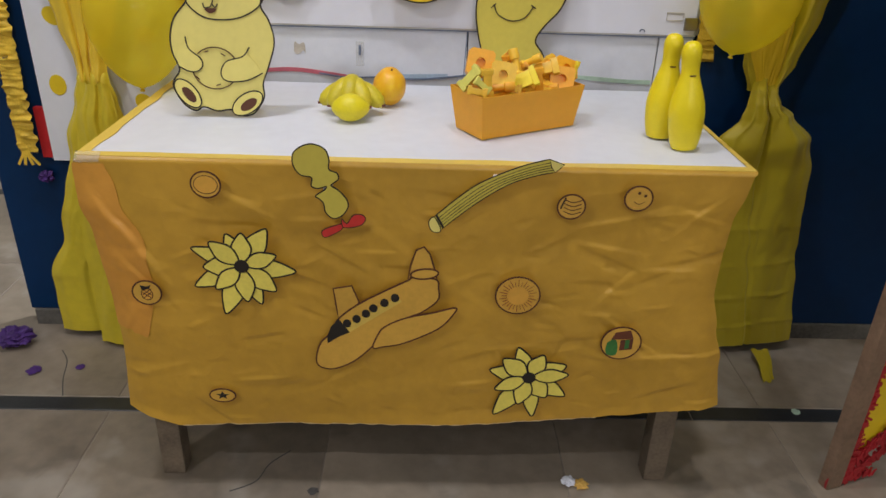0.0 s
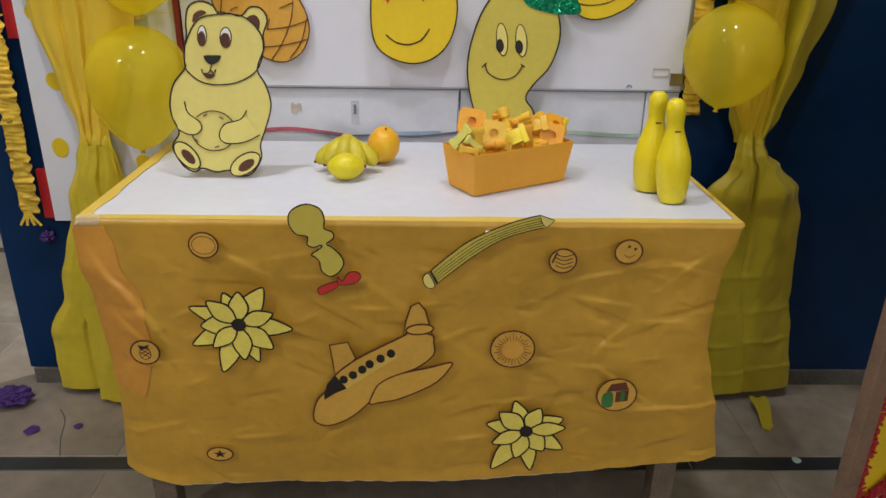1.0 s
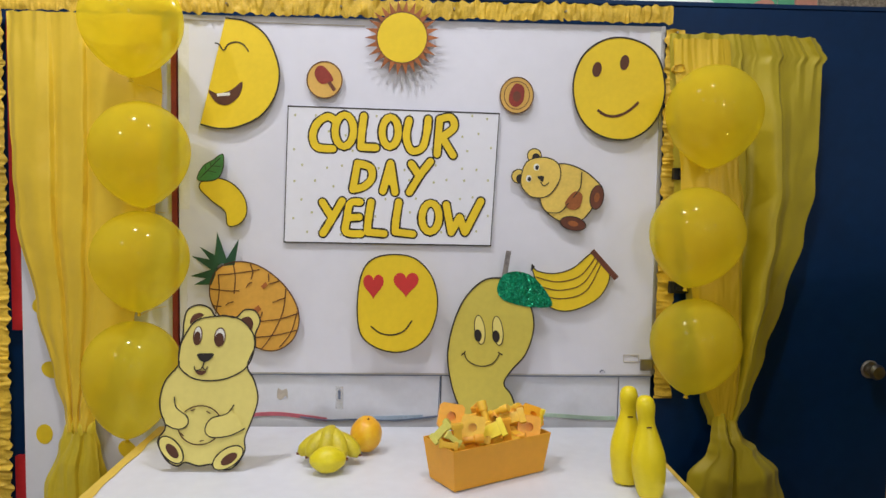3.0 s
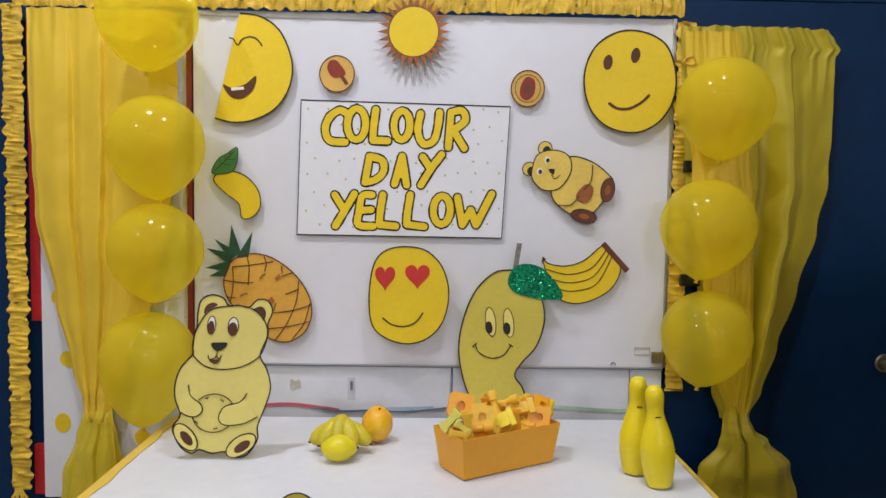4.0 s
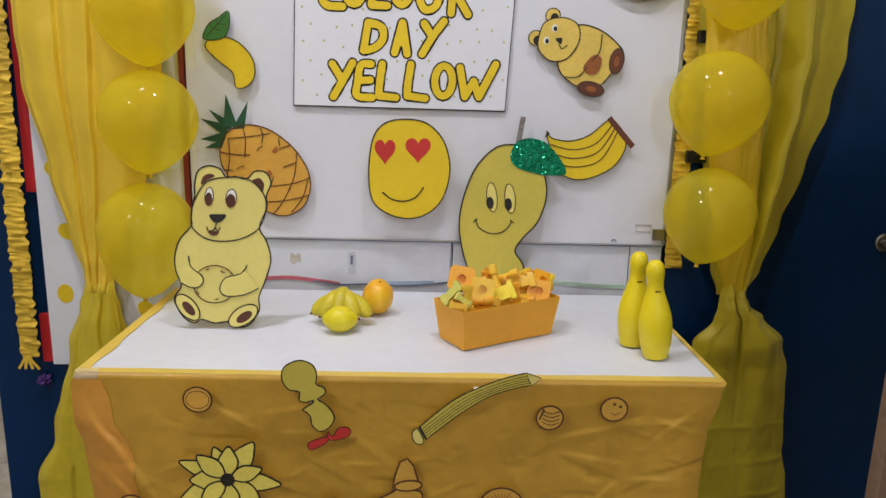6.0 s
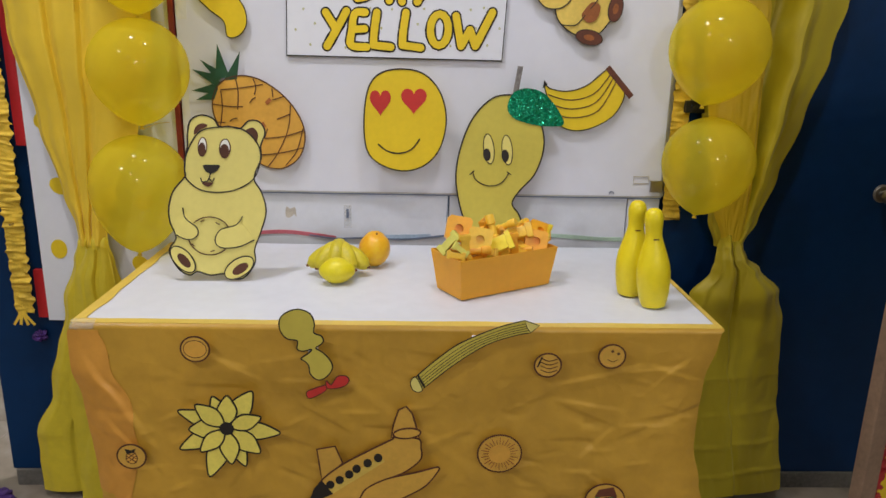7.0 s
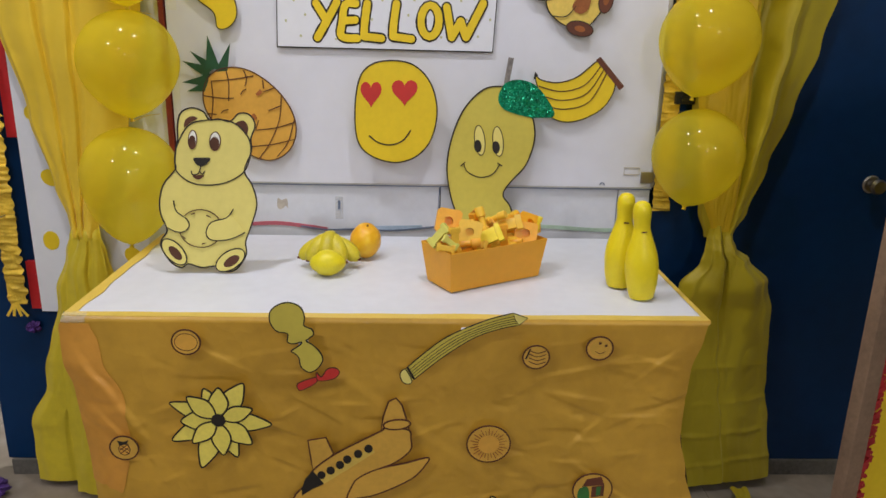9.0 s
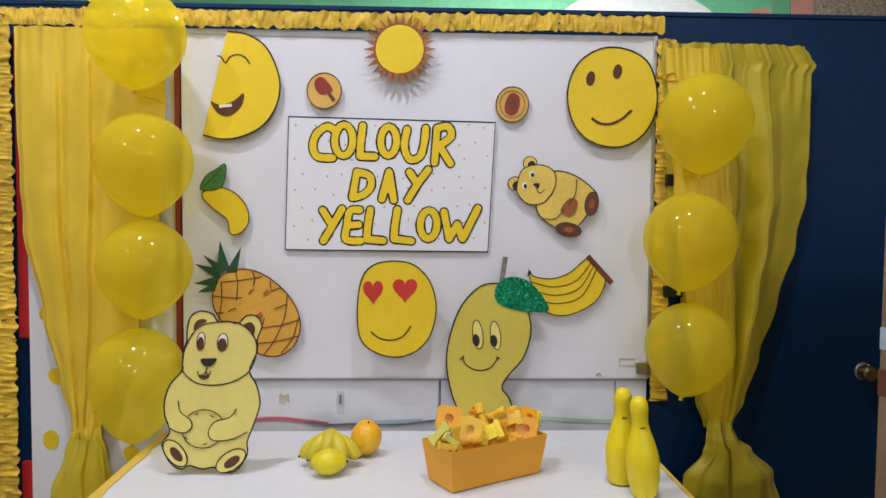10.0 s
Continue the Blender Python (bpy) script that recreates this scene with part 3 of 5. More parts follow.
def drape(rows, profile, seed, base=-0.012, header=0.0, tilt=0.0, creases=(), slant=0.0, nu=120, nv=130, soft=1.0):
    """Hanging cloth: rows (z, left, right, fold strength, forward) and one fold profile across it.

    header: depth of the short pleats at the top edge; creases: (height, depth) of pressed cross folds."""
    zt, zb = rows[0][0], rows[-1][0]

    def place(u, v):
        z = zt + (zb - zt) * v
        x0, x1, am, fwd = lerp_rows(rows, z)
        uu = min(1.0, max(0.0, u + 0.025 * noise.noise(Vector((v * 2.3, u * 2, seed))) * soft))
        d = along(profile, uu) * am + fwd
        d += 0.005 * soft * noise.noise(Vector((u * 3.2, v * 5, seed + 2))) + 0.004 * soft * abs(noise.noise(Vector((u * 7 + v * 3, v * 9, seed + 3))))
        if header:
            k = max(0.0, 1 - v / (0.2 + 0.12 * noise.noise(Vector((u * 6, seed, 1))))) ** 1.6
            d += header * k * (1 - abs(noise.noise(Vector((u * 9.5 + 1.2 * v, v * 1.5, seed + 7)))) * 2.2) + header * 0.35 * k * noise.noise(Vector((u * 26, v * 3, seed + 8)))
        for cz, cd in creases:
            off = (z - cz - 0.012 * (u - 0.5) - 0.006 * noise.noise(Vector((u * 4, cz * 30, seed)))) / 0.011
            if abs(off) < 1:
                d += cd * (1 - abs(off)) * (0.6 + 0.6 * noise.noise(Vector((u * 5, cz * 50, seed + 1))))
        edge = 0.005 * noise.noise(Vector((u * 16, seed, v * 2)))
        zz = z + edge * (1 if v == 0.0 else 0.5 if v == 1.0 else 0.0) + slant * (u - 0.5) * v ** 3
        return (x0 + (x1 - x0) * u + 0.0035 * noise.noise(Vector((v * 14, u * 3, seed + 4))), min(base - d - tilt * (1 - u), 0.009), zz)
    return grid_sheet(nu, nv, place, 0.0008)


cl = thing("curtain", pose(0, 0, 0), "bright yellow cloth curtain tied in at its middle", "curtain", "curtains beside the board")
part("upper_cloth", drape([(1.777, -0.972, -0.60, 0.35, 0), (1.56, -0.974, -0.60, 0.8, 0), (1.277, -0.962, -0.615, 1.0, 0.004), (1.06, -0.916, -0.665, 0.75, 0.008), (0.87, -0.870, -0.735, 0.6, 0.012), (0.79, -0.845, -0.765, 0.6, 0.018), (0.742, -0.838, -0.768, 0.8, 0.022)],
                          [(0, 0.0), (0.05, 0.012), (0.2, 0.024), (0.27, 0.022), (0.285, 0.006), (0.36, 0.018), (0.50, 0.026), (0.515, 0.010), (0.62, 0.024), (0.8, 0.03), (1, 0.006)], 1.0, header=0.009), M_CURTL, cl, smooth=1.2)
part("lower_cloth", drape([(0.78, -0.830, -0.772, 0.6, 0.008), (0.748, -0.843, -0.762, 0.8, 0.022), (0.70, -0.855, -0.748, 0.9, 0.024), (0.60, -0.892, -0.73, 0.8, 0.024), (0.316, -0.958, -0.70, 0.6, 0.02), (0.205, -1.012, -0.70, 0.5, 0.02), (0.022, -1.014, -0.70, 0.4, 0.02)],
                          [(0, 0.0), (0.12, 0.018), (0.30, 0.022), (0.34, 0.010), (0.6, 0.026), (0.8, 0.024), (1, 0.01)], 2.0, nv=70, creases=[(0.205, 0.004), (0.40, 0.003)]), M_CURTL_SHADE, cl, "hanging end, shade in its greener colour", smooth=1.2)
part("hanging_layer", drape([(0.742, -0.815, -0.752, 0.8, 0.05), (0.66, -0.845, -0.74, 0.9, 0.055), (0.351, -0.888, -0.70, 0.8, 0.062), (0.14, -0.885, -0.69, 0.7, 0.066), (0.008, -0.885, -0.69, 0.7, 0.07)],
                            [(0, 0.0), (0.25, 0.016), (0.5, 0.02), (0.55, 0.008), (0.8, 0.018), (1, 0.006)], 0.5, nu=60, nv=70, slant=-0.02), M_CURTL_SHADE, cl, "front fold of the hanging end", smooth=1.2)

cr = thing("curtain", pose(0, 0, 0), "yellow cloth curtain, shade in its olive colour, tied in at its middle", "curtain", "curtains beside the board")
part("upper_cloth", drape([(1.763, 0.672, 1.052, 0.25, 0), (1.735, 0.672, 1.07, 0.3, 0), (1.712, 0.674, 1.084, 0.3, 0), (1.69, 0.676, 1.070, 0.35, 0), (1.515, 0.69, 1.075, 0.8, 0), (1.368, 0.698, 1.066, 1.0, 0.004), (1.249, 0.71, 1.043, 1.0, 0.006), (1.10, 0.735, 0.999, 1.0, 0.01), (0.949, 0.766, 0.951, 0.95, 0.012), (0.828, 0.782, 0.912, 0.85, 0.016), (0.762, 0.802, 0.880, 0.7, 0.022)],
                          [(0, 0.0), (0.05, 0.016), (0.22, 0.034), (0.42, 0.046), (0.455, 0.044), (0.468, 0.0), (0.53, 0.010), (0.66, 0.052), (0.69, 0.052), (0.715, 0.030), (0.80, 0.014), (1.0, 0.0)], 3.0, header=0.011, nu=170, nv=160), M_CURT_SHADE, cr, smooth=1.2)
part("front_layer", drape([(1.748, 0.676, 0.82, 0.3, 0.018), (1.5, 0.695, 0.852, 0.7, 0.034), (1.29, 0.708, 0.860, 0.9, 0.046), (1.05, 0.742, 0.866, 0.9, 0.050), (0.90, 0.772, 0.868, 0.8, 0.048), (0.768, 0.812, 0.858, 0.6, 0.042)],
                          [(0, 0.0), (0.15, 0.012), (0.6, 0.018), (0.9, 0.016), (1, 0.004)], 0.8, nu=60, header=0.003), M_CURT_LIT, cr, "front fold, lit tone in its gold colour", smooth=1.2)
part("lower_cloth", drape([(0.80, 0.812, 0.868, 0.7, 0.006), (0.764, 0.801, 0.876, 0.9, 0.022), (0.735, 0.795, 0.888, 1.0, 0.03), (0.705, 0.785, 0.928, 1.0, 0.034), (0.64, 0.738, 0.988, 1.0, 0.036), (0.564, 0.725, 1.006, 0.42, 0.038), (0.437, 0.745, 1.014, 0.16, 0.038), (0.336, 0.765, 1.026, 0.12, 0.036), (0.231, 0.79, 1.047, 0.2, 0.034), (0.030, 0.83, 1.080, 0.15, 0.03)],
                          [(0, 0.0), (0.15, 0.026), (0.36, 0.040), (0.43, 0.034), (0.455, 0.004), (0.52, 0.030), (0.75, 0.040), (0.9, 0.02), (1, 0.0)], 5.4, nu=120, nv=150, tilt=0.03, slant=0.012,
                          creases=[(0.40, 0.0025), (0.29, 0.003), (0.195, 0.0045), (0.10, 0.004)], soft=0.9), M_CURT_SHADE, cr, smooth=1.2)
part("loose_strip", grid_sheet(8, 14, lambda u, v: (0.950 + 0.048 * u * (1 - 0.3 * v) + 0.004 * math.sin(5 * v), -0.09 - 0.12 * v + 0.012 * u * v + 0.006 * math.sin(9 * u), 0.030 - 0.028 * v + 0.004 * abs(math.sin(8 * u + 3 * v))), 0.0008), M_CURT_SHADE, cr, "torn cloth end on the floor", smooth=1.0)


# ---- balloons ----
def balloon(x, y, z, r, tall, lean, turn, label):
    b = thing("balloon", pose(x, y, z, 0, lean, turn), label, "balloon", "yellow balloons")
    prof = []
    for i in range(25):
        a = math.pi * i / 24
        zz = -math.cos(a)
        rr = math.sin(a)
        if zz < 0:
            rr *= 1 - 0.16 * zz * zz - 0.10 * zz ** 4
            zz *= tall
        prof.append((rr * r if 0 < i < 24 else 0.0, zz * r))
    prof[0] = (0.006, prof[0][1] - 0.002)
    part("skin", lathe(prof, 40), M_BALLOON, b, smooth=1.5)
    zb = prof[0][1]
    part("knot", lathe([(0.006, zb + 0.002), (0.0035, zb - 0.002), (0.006, zb - 0.007), (0.0055, zb - 0.008), (0.0, zb - 0.005)], 12), M_KNOT, b, smooth=1.0)
    return b


for x, z, r, tall, lean in ((-0.622, 1.732, 0.114, 1.12, 2), (-0.606, 1.437, 0.112, 1.18, -3), (-0.608, 1.187, 0.110, 1.15, 2), (-0.628, 0.925, 0.112, 1.50, 5)):
    balloon(x, -0.15, z, r, tall, lean, 0, "shiny translucent yellow balloon beside the curtain")
for x, z, r, tall, lean in ((0.744, 1.552, 0.112, 1.18, 4), (0.714, 1.262, 0.112, 1.18, 10), (0.72, 0.995, 0.108, 1.18, 8)):
    balloon(x, -0.14, z, r, tall, lean, 0, "shiny translucent yellow balloon before the shaded yellow curtain")
for z in (1.41, 1.118):
    clip = thing("balloon_clip", pose(0.715, -0.014, z), "black tape loop that holds two balloons", "clip", "balloon clips")
    part("band", boxed(-0.024, 0.024, -0.018, -0.001, -0.015, 0.015, bevel=0.002), M_BLACK, clip)
    part("loop", boxed(-0.012, 0.012, -0.030, -0.018, -0.006, 0.006, bevel=0.002), M_BLACK, clip)
for z in (1.588, 1.29, 1.052):
    tiez = thing("string", pose(-0.60, 0, z), "thin yellow string that ties a balloon to the wall", "string", "balloon strings")
    part("cord", tube([(0, 0.0, 0), (-0.005, -0.07, 0.004), (-0.01, -0.15, 0)], [0.0008] * 3, 6), M_KNOT, tiez)

# ---- table ----
table = thing("table", pose(0, 0, 0), "wooden table under paper covers", "table")
part("tabletop", boxed(-0.588, 0.588, -0.588, -0.035, 0.715, 0.745, bevel=0.004), M_WOOD, table)
for x, y in ((-0.533, -0.555), (0.541, -0.555), (-0.533, -0.08), (0.541, -0.08)):
    part("leg", boxed(x - 0.024, x + 0.024, y - 0.024, y + 0.024, 0, 0.715, bevel=0.004), M_WOOD, table)
for y in (-0.555, -0.08):
    part("apron", boxed(-0.508, 0.516, y - 0.01, y + 0.01, 0.63, 0.714), M_WOOD, table)

cover = thing("table_cover", pose(0, 0, 0), "crumpled mustard-yellow paper cover with a white top sheet", "table cover")
part("top_sheet", grid_sheet(48, 24, lambda u, v: (-0.603 + 1.203 * u, -0.598 + 0.568 * v, 0.7495 + 0.0012 * noise.noise(Vector((u * 6, v * 4, 3)))), 0.001), M_TABLETOP, cover, "smooth white top sheet", smooth=1.0)


CREASES = []
rnd = random.Random(31)
for i in range(190):
    small = i > 60
    ang = radians(rnd.gauss(4, 14) if rnd.random() < 0.75 else rnd.uniform(-80, 80))
    CREASES.append((rnd.uniform(-0.6, 0.6), rnd.uniform(0.18, 0.74), math.cos(ang), math.sin(ang), rnd.uniform(0.012, 0.035) if small else rnd.uniform(0.03, 0.085),
                    rnd.choice((-1, 1)) * (rnd.uniform(0.0008, 0.0020) if small else rnd.uniform(0.0016, 0.0036)), rnd.uniform(0.004, 0.007), rnd.uniform(0.008, 0.018) if small else rnd.uniform(0.014, 0.032)))
# two long folds that run out from the middle
CREASES += [(0.02, 0.55, math.cos(radians(-38)), math.sin(radians(-38)), 0.22, 0.0022, 0.016, 0.05), (0.30, 0.40, math.cos(radians(-30)), math.sin(radians(-30)), 0.20, -0.0022, 0.016, 0.05),
            (-0.53, 0.60, math.cos(radians(-62)), math.sin(radians(-62)), 0.13, 0.006, 0.012, 0.04), (0.50, 0.36, 1.0, 0.05, 0.14, 0.004, 0.006, 0.03)]


def crease(x, z):
    """Straight sharp paper folds, steep on one side and gentle on the other."""
    y = 0.007 * noise.noise(Vector((x * 3, z * 4, 1.0))) + 0.003 * noise.noise(Vector((x * 7, z * 14, 5.0)))
    for cx, cz, ca, sa, half, amp, w0, w1 in CREASES:
        dx, dz = x - cx, z - cz
        along = abs(dx * ca + dz * sa)
        if along < half:
            d = dz * ca - dx * sa
            w = w0 if d > 0 else w1
            if abs(d) < w:
                y += amp * (1 - abs(d) / w) * (1 - (along / half) ** 2)
    return y


BOTTOM = [(-0.60, 0.21), (-0.52, 0.168), (-0.28, 0.178), (0.08, 0.182), (0.26, 0.196), (0.49, 0.224), (0.64, 0.236)]


EDGE_L = [(0.76, -0.602), (0.725, -0.610), (0.66, -0.611), (0.60, -0.598), (0.45, -0.586), (0.38, -0.583), (0.20, -0.590), (0.15, -0.560)]
EDGE_R = [(0.76, 0.602), (0.72, 0.597), (0.646, 0.582), (0.502, 0.578), (0.42, 0.595), (0.345, 0.616), (0.22, 0.634), (0.15, 0.634)]


def front_place(u, v):
    x = -0.60 + 1.205 * u
    zb = BOTTOM[0][1] if u < 0.5 else BOTTOM[-1][1]
    for (xa, za), (xb, zc) in zip(BOTTOM, BOTTOM[1:]):
        if xa <= x <= xb:
            zb = za + (zc - za) * (x - xa) / (xb - xa)
    zb += 0.003 * noise.noise(Vector((x * 25, 0, 7))) + 0.0015 * noise.noise(Vector((x * 90, 0, 3)))
    if v < 0.04:
        s = v / 0.04
        return (x, -0.598 - 0.005 * s, 0.7505 - 0.006 * s * s)
    s = (v - 0.04) / 0.96
    z = 0.744 + (zb - 0.744) * s
    xl, xr = lerp_rows(EDGE_L, z)[0], lerp_rows(EDGE_R, z)[0]
    side = u - 0.5
    hem = max(0, (abs(side) - 0.45) / 0.05)
    curl = max(0, (s - 0.96) / 0.04) * 0.004 * (0.5 + noise.noise(Vector((x * 8, 2, 0))))
    y = -0.604 - 0.010 * s - crease(x, z) * min(1, s * 5) + 0.016 * hem * hem * min(1, 3 * s) - curl
    return (xl + (xr - xl) * u, y, z)


part("front_sheet", grid_sheet(300, 150, front_place, 0.001), M_CLOTH, cover, "crumpled mustard front sheet", smooth=1.0)
part("front_border", grid_sheet(60, 3, lambda u, v: (-0.602 + 1.204 * u, -0.6005 + (0.020 + 0.005 * noise.noise(Vector((u * 9, 0, 1)))) * v, 0.7515 + 0.0008 * v), 0.0008), M_CLOTHTOP, cover, "folded yellow front border", smooth=1.0)
part("side_border", grid_sheet(3, 40, lambda u, v: (-0.606 + (0.022 + 0.006 * noise.noise(Vector((v * 7, 0, 4)))) * u, -0.598 + 0.56 * v, 0.7518), 0.0008), M_CLOTHTOP, cover, "folded yellow side border", smooth=1.0)
part("side_border", grid_sheet(3, 40, lambda u, v: (0.594 + 0.010 * u, -0.598 + 0.56 * v, 0.7518), 0.0008), M_CLOTHTOP, cover, "folded yellow side border", smooth=1.0)
part("side_sheet", grid_sheet(40, 40, lambda u, v: (lerp_rows(EDGE_L, 0.7505 - 0.39 * v)[0] + 0.003 - 0.050 * math.sin(math.pi * min(1.0, 1.4 * u)) * min(1, 1.8 * v) + 0.005 * noise.noise(Vector((u * 5, v * 6, 2))) * min(1, 8 * u), -0.588 + 0.535 * u, 0.7505 - 0.39 * v), 0.001), M_CLOTH_WARM, cover, "paper hanging at the side, warm light in its orange", smooth=1.0)
part("side_sheet", grid_sheet(24, 30, lambda u, v: (lerp_rows(EDGE_R, 0.7505 - 0.44 * v)[0] - 0.004 - 0.02 * u * v + 0.003 * noise.noise(Vector((u * 5, v * 6, 4))) * u, -0.588 + 0.543 * u, 0.7505 - 0.44 * v), 0.001), M_CLOTH, cover, smooth=1.0)


part("torn_hem", grid_sheet(90, 2, lambda u, v: (lambda p: (p[0], p[1] + 0.002, p[2] + 0.004 - (0.008 + 0.003 * noise.noise(Vector((u * 40, 0, 3)))) * v))(front_place(0.07 + 0.72 * u, 1.0)), 0.0006), M_HEM, cover, "pale torn paper edge", smooth=1.0)


def flap_place(u, v):
    """Doubled paper that lies on the front sheet at its corner, torn off at half height."""
    x, y, z = front_place((0.045 + 0.035 * math.sin(3.0 * v) + 0.006 * noise.noise(Vector((v * 6, 1, 0)))) * u, 0.05 + (0.60 + 0.012 * noise.noise(Vector((u * 6, 0, 2)))) * v)
    return (x - 0.0008, y - 0.0022 - 0.003 * max(0, v - 0.85) * u, z)


# the corner's warm glow is laid on as a tinted sheet
part("corner_flap", grid_sheet(24, 60, flap_place, 0.0006), M_CLOTH_WARM, cover, "doubled paper at the corner, warm glow in its orange", smooth=1.0)
for x0, x1 in ((-0.604, -0.560),):
    part("corner_tape", grid_sheet(26, 12, lambda u, v: (x0 + (x1 - x0) * u, -0.6085 - 0.004 * abs(noise.noise(Vector((u * 8, v * 6, x0)))) + 0.016 * v * v, 0.741 + 0.0145 * v + 0.002 * noise.noise(Vector((u * 9, v * 4, x0 + 2)))), 0.0004), M_FILM, cover, "crinkled clear tape", smooth=1.0)

# ---- paper cut-outs on the board ----
# drawings are laid out on a plan of the board, 1.47 mm a unit
K = 0.00147


def on_board(u, v, d):
    x, z, s = -0.009 + (u - 703) * K, 1.066 - (v - 547) * K + (u - 703) * K * 0.0175, 1 - d / 1.928
    return 0.041 + (x - 0.041) * s, 1.324 + (z - 1.324) * s


class Cutout:
    def __init__(self, name, label, category, centre, d, group="paper cut-outs on the board", pad=True, root=None, turn=0.0, hold=None):
        self.c, self.lift, self.k = centre, 0.0024, K * (1 - d / 1.928)
        if root is None:
            x, z = on_board(*centre, d)
            root = thing(name, pose(x, -d, z, 0, turn, 0), label, category, group)
        self.root = root
        if pad:
            px, pz = hold or (0, 0)
            part("foam_pad", boxed(px - 0.018, px + 0.018, 0.0004, d - 0.0002 + 0.002, pz - 0.018, pz + 0.018), M_PAPER, root)

    def at(self, pts):
        return [((u - self.c[0]) * self.k, (self.c[1] - v) * self.k + (u - self.c[0]) * self.k * 0.0175) for u, v in pts]

    def paper(self, name, pts, material, label="", layer=0):
        return part(name, cut(self.at(pts), -0.0002 + 0.0012 * layer, 0.0014 + 0.0012 * layer), material, self.root, label)

    def ink(self, pts, w=2.6, closed=False, material=None, name="drawn_line"):
        self.lift += 0.00009
        return part(name, line(self.at(pts), 0.82 * w * self.k, self.lift - 0.0012, self.lift, closed), material or M_INK, self.root)

    def spot(self, name, pts, material, label=""):
        self.lift += 0.00009
        return part(name, cut(self.at(pts), self.lift - 0.0012, self.lift), material, self.root, label)


def heart(cx, cy, w, h):
    out = []
    for i in range(28):
        a = 2 * math.pi * i / 28
        x = 16 * math.sin(a) ** 3
        y = 13 * math.cos(a) - 5 * math.cos(2 * a) - 2 * math.cos(3 * a) - math.cos(4 * a)
        out.append((cx + x * w / 32, cy - (y + 2.5) * h / 29))
    return out


# laughing half face
c = Cutout("laughing_face_cutout", "yellow half-round paper face laughing, outlined in black", "paper cutout", (430, 150), 0.012)
arc = spline([(405, 57), (442, 63), (475, 88), (495, 138), (491, 182), (466, 220), (426, 240), (392, 243), (362, 236)], False)
c.paper("face", arc, M_YPAPER)
c.ink(arc, 3.2)
c.spot("mouth", spline([(376, 178), (392, 184), (414, 178), (433, 164), (429, 186), (413, 201), (398, 203), (385, 195)]), M_BROWNINK, "dark brown open mouth")
c.spot("teeth", [(390, 184), (412, 182), (413, 187), (391, 189)], M_WHITE, "white teeth")
c.ink(spline([(387, 99), (394, 101), (402, 111), (410, 101), (424, 97), (436, 102), (444, 113)], False), 2.6)

# ice lolly disc
c = Cutout("lolly_disc_cutout", "round tan paper disc with a red ice lolly", "paper cutout", (573, 160), 0.008)
c.paper("disc", oval(573, 160, 31, 32), M_TAN)
c.ink(oval(573, 160, 30, 31), 2, True, M_BROWNINK)
c.spot("lolly", spline([(556, 148), (562, 137), (574, 139), (588, 160), (570, 167), (560, 160)]), M_DARKRED, "red ice lolly")
c.spot("stick", [(578, 165), (583, 162), (593, 176), (588, 180)], M_BROWN, "brown stick")

# sun
c = Cutout("sun_cutout", "yellow paper sun with rust-brown pointed rays", "paper cutout", (705, 88), 0.024)
c.paper("backing", oval(705, 88, 46, 46), M_SUNRAY, "rust-brown backing disc")
for i in range(26):
    a = 2 * math.pi * i / 26
    c.lift = 0.0024
    c.spot("ray", [(705 + rr * math.cos(a + da), 88 + rr * math.sin(a + da)) for rr, da in ((43, -0.115), (64, 0.0), (43, 0.115))], M_SUNRAY)
c.spot("disc", oval(705, 88, 43, 43), M_YPAPER)
c.ink(oval(705, 88, 43, 43), 1.8, True, M_BROWNINK)

# fruit disc
c = Cutout("fruit_disc_cutout", "round tan paper disc with a dark red fruit", "paper cutout", (905, 185), 0.008)
c.paper("disc", oval(905, 185, 30, 32), M_TAN)
c.ink(oval(905, 185, 29, 31), 2.2, True, M_BROWNINK)
c.ink(oval(905, 185, 22, 24), 1.2, True, M_BROWNINK)
c.spot("fruit", spline([(893, 180), (903, 165), (917, 172), (916, 195), (904, 205), (892, 197)]), M_DARKRED, "dark red fruit")
c.spot("seed", oval(905, 187, 7, 9), M_BROWN)

# smiling face
c = Cutout("smiling_face_cutout", "large round yellow paper smiling face outlined in black", "paper cutout", (1082, 174), 0.014)
rim = spline([(1003, 165), (1020, 115), (1060, 88), (1105, 88), (1145, 110), (1163, 155), (1162, 200), (1140, 240), (1100, 261), (1050, 253), (1015, 220)])
c.paper("face", rim, M_YPAPER)
c.ink(rim, 3.4, True)
c.spot("eye", oval(1044, 140, 8, 13, turn=8), M_BROWNINK)
c.spot("eye", oval(1092, 128, 8, 13, turn=8), M_BROWNINK)
c.ink(spline([(1047, 210), (1062, 219), (1082, 220), (1102, 211), (1119, 196)], False), 5.5, material=M_BROWNINK)

# small mango
c = Cutout("mango_cutout", "small yellow paper mango with a green leaf", "paper cutout", (405, 362), 0.010)
rim = spline([(360, 345), (367, 331), (388, 327), (416, 337), (437, 362), (440, 390), (426, 408), (408, 409), (403, 385), (381, 367)])
c.paper("fruit", rim, M_YPAPER)
c.ink(rim, 2, True)
rim = spline([(357, 331), (366, 308), (383, 297), (400, 287), (400, 312), (388, 330)])
c.spot("leaf", rim, M_LEAF, "green paper leaf")
c.ink(rim, 1.8, True)
c.ink([(362, 327), (396, 293)], 1.6)
for a, b in (((372, 317), (370, 306)), ((380, 309), (379, 300)), ((388, 301), (388, 294)), ((374, 315), (388, 318)), ((382, 307), (396, 308))):
    c.ink([a, b], 1.1)

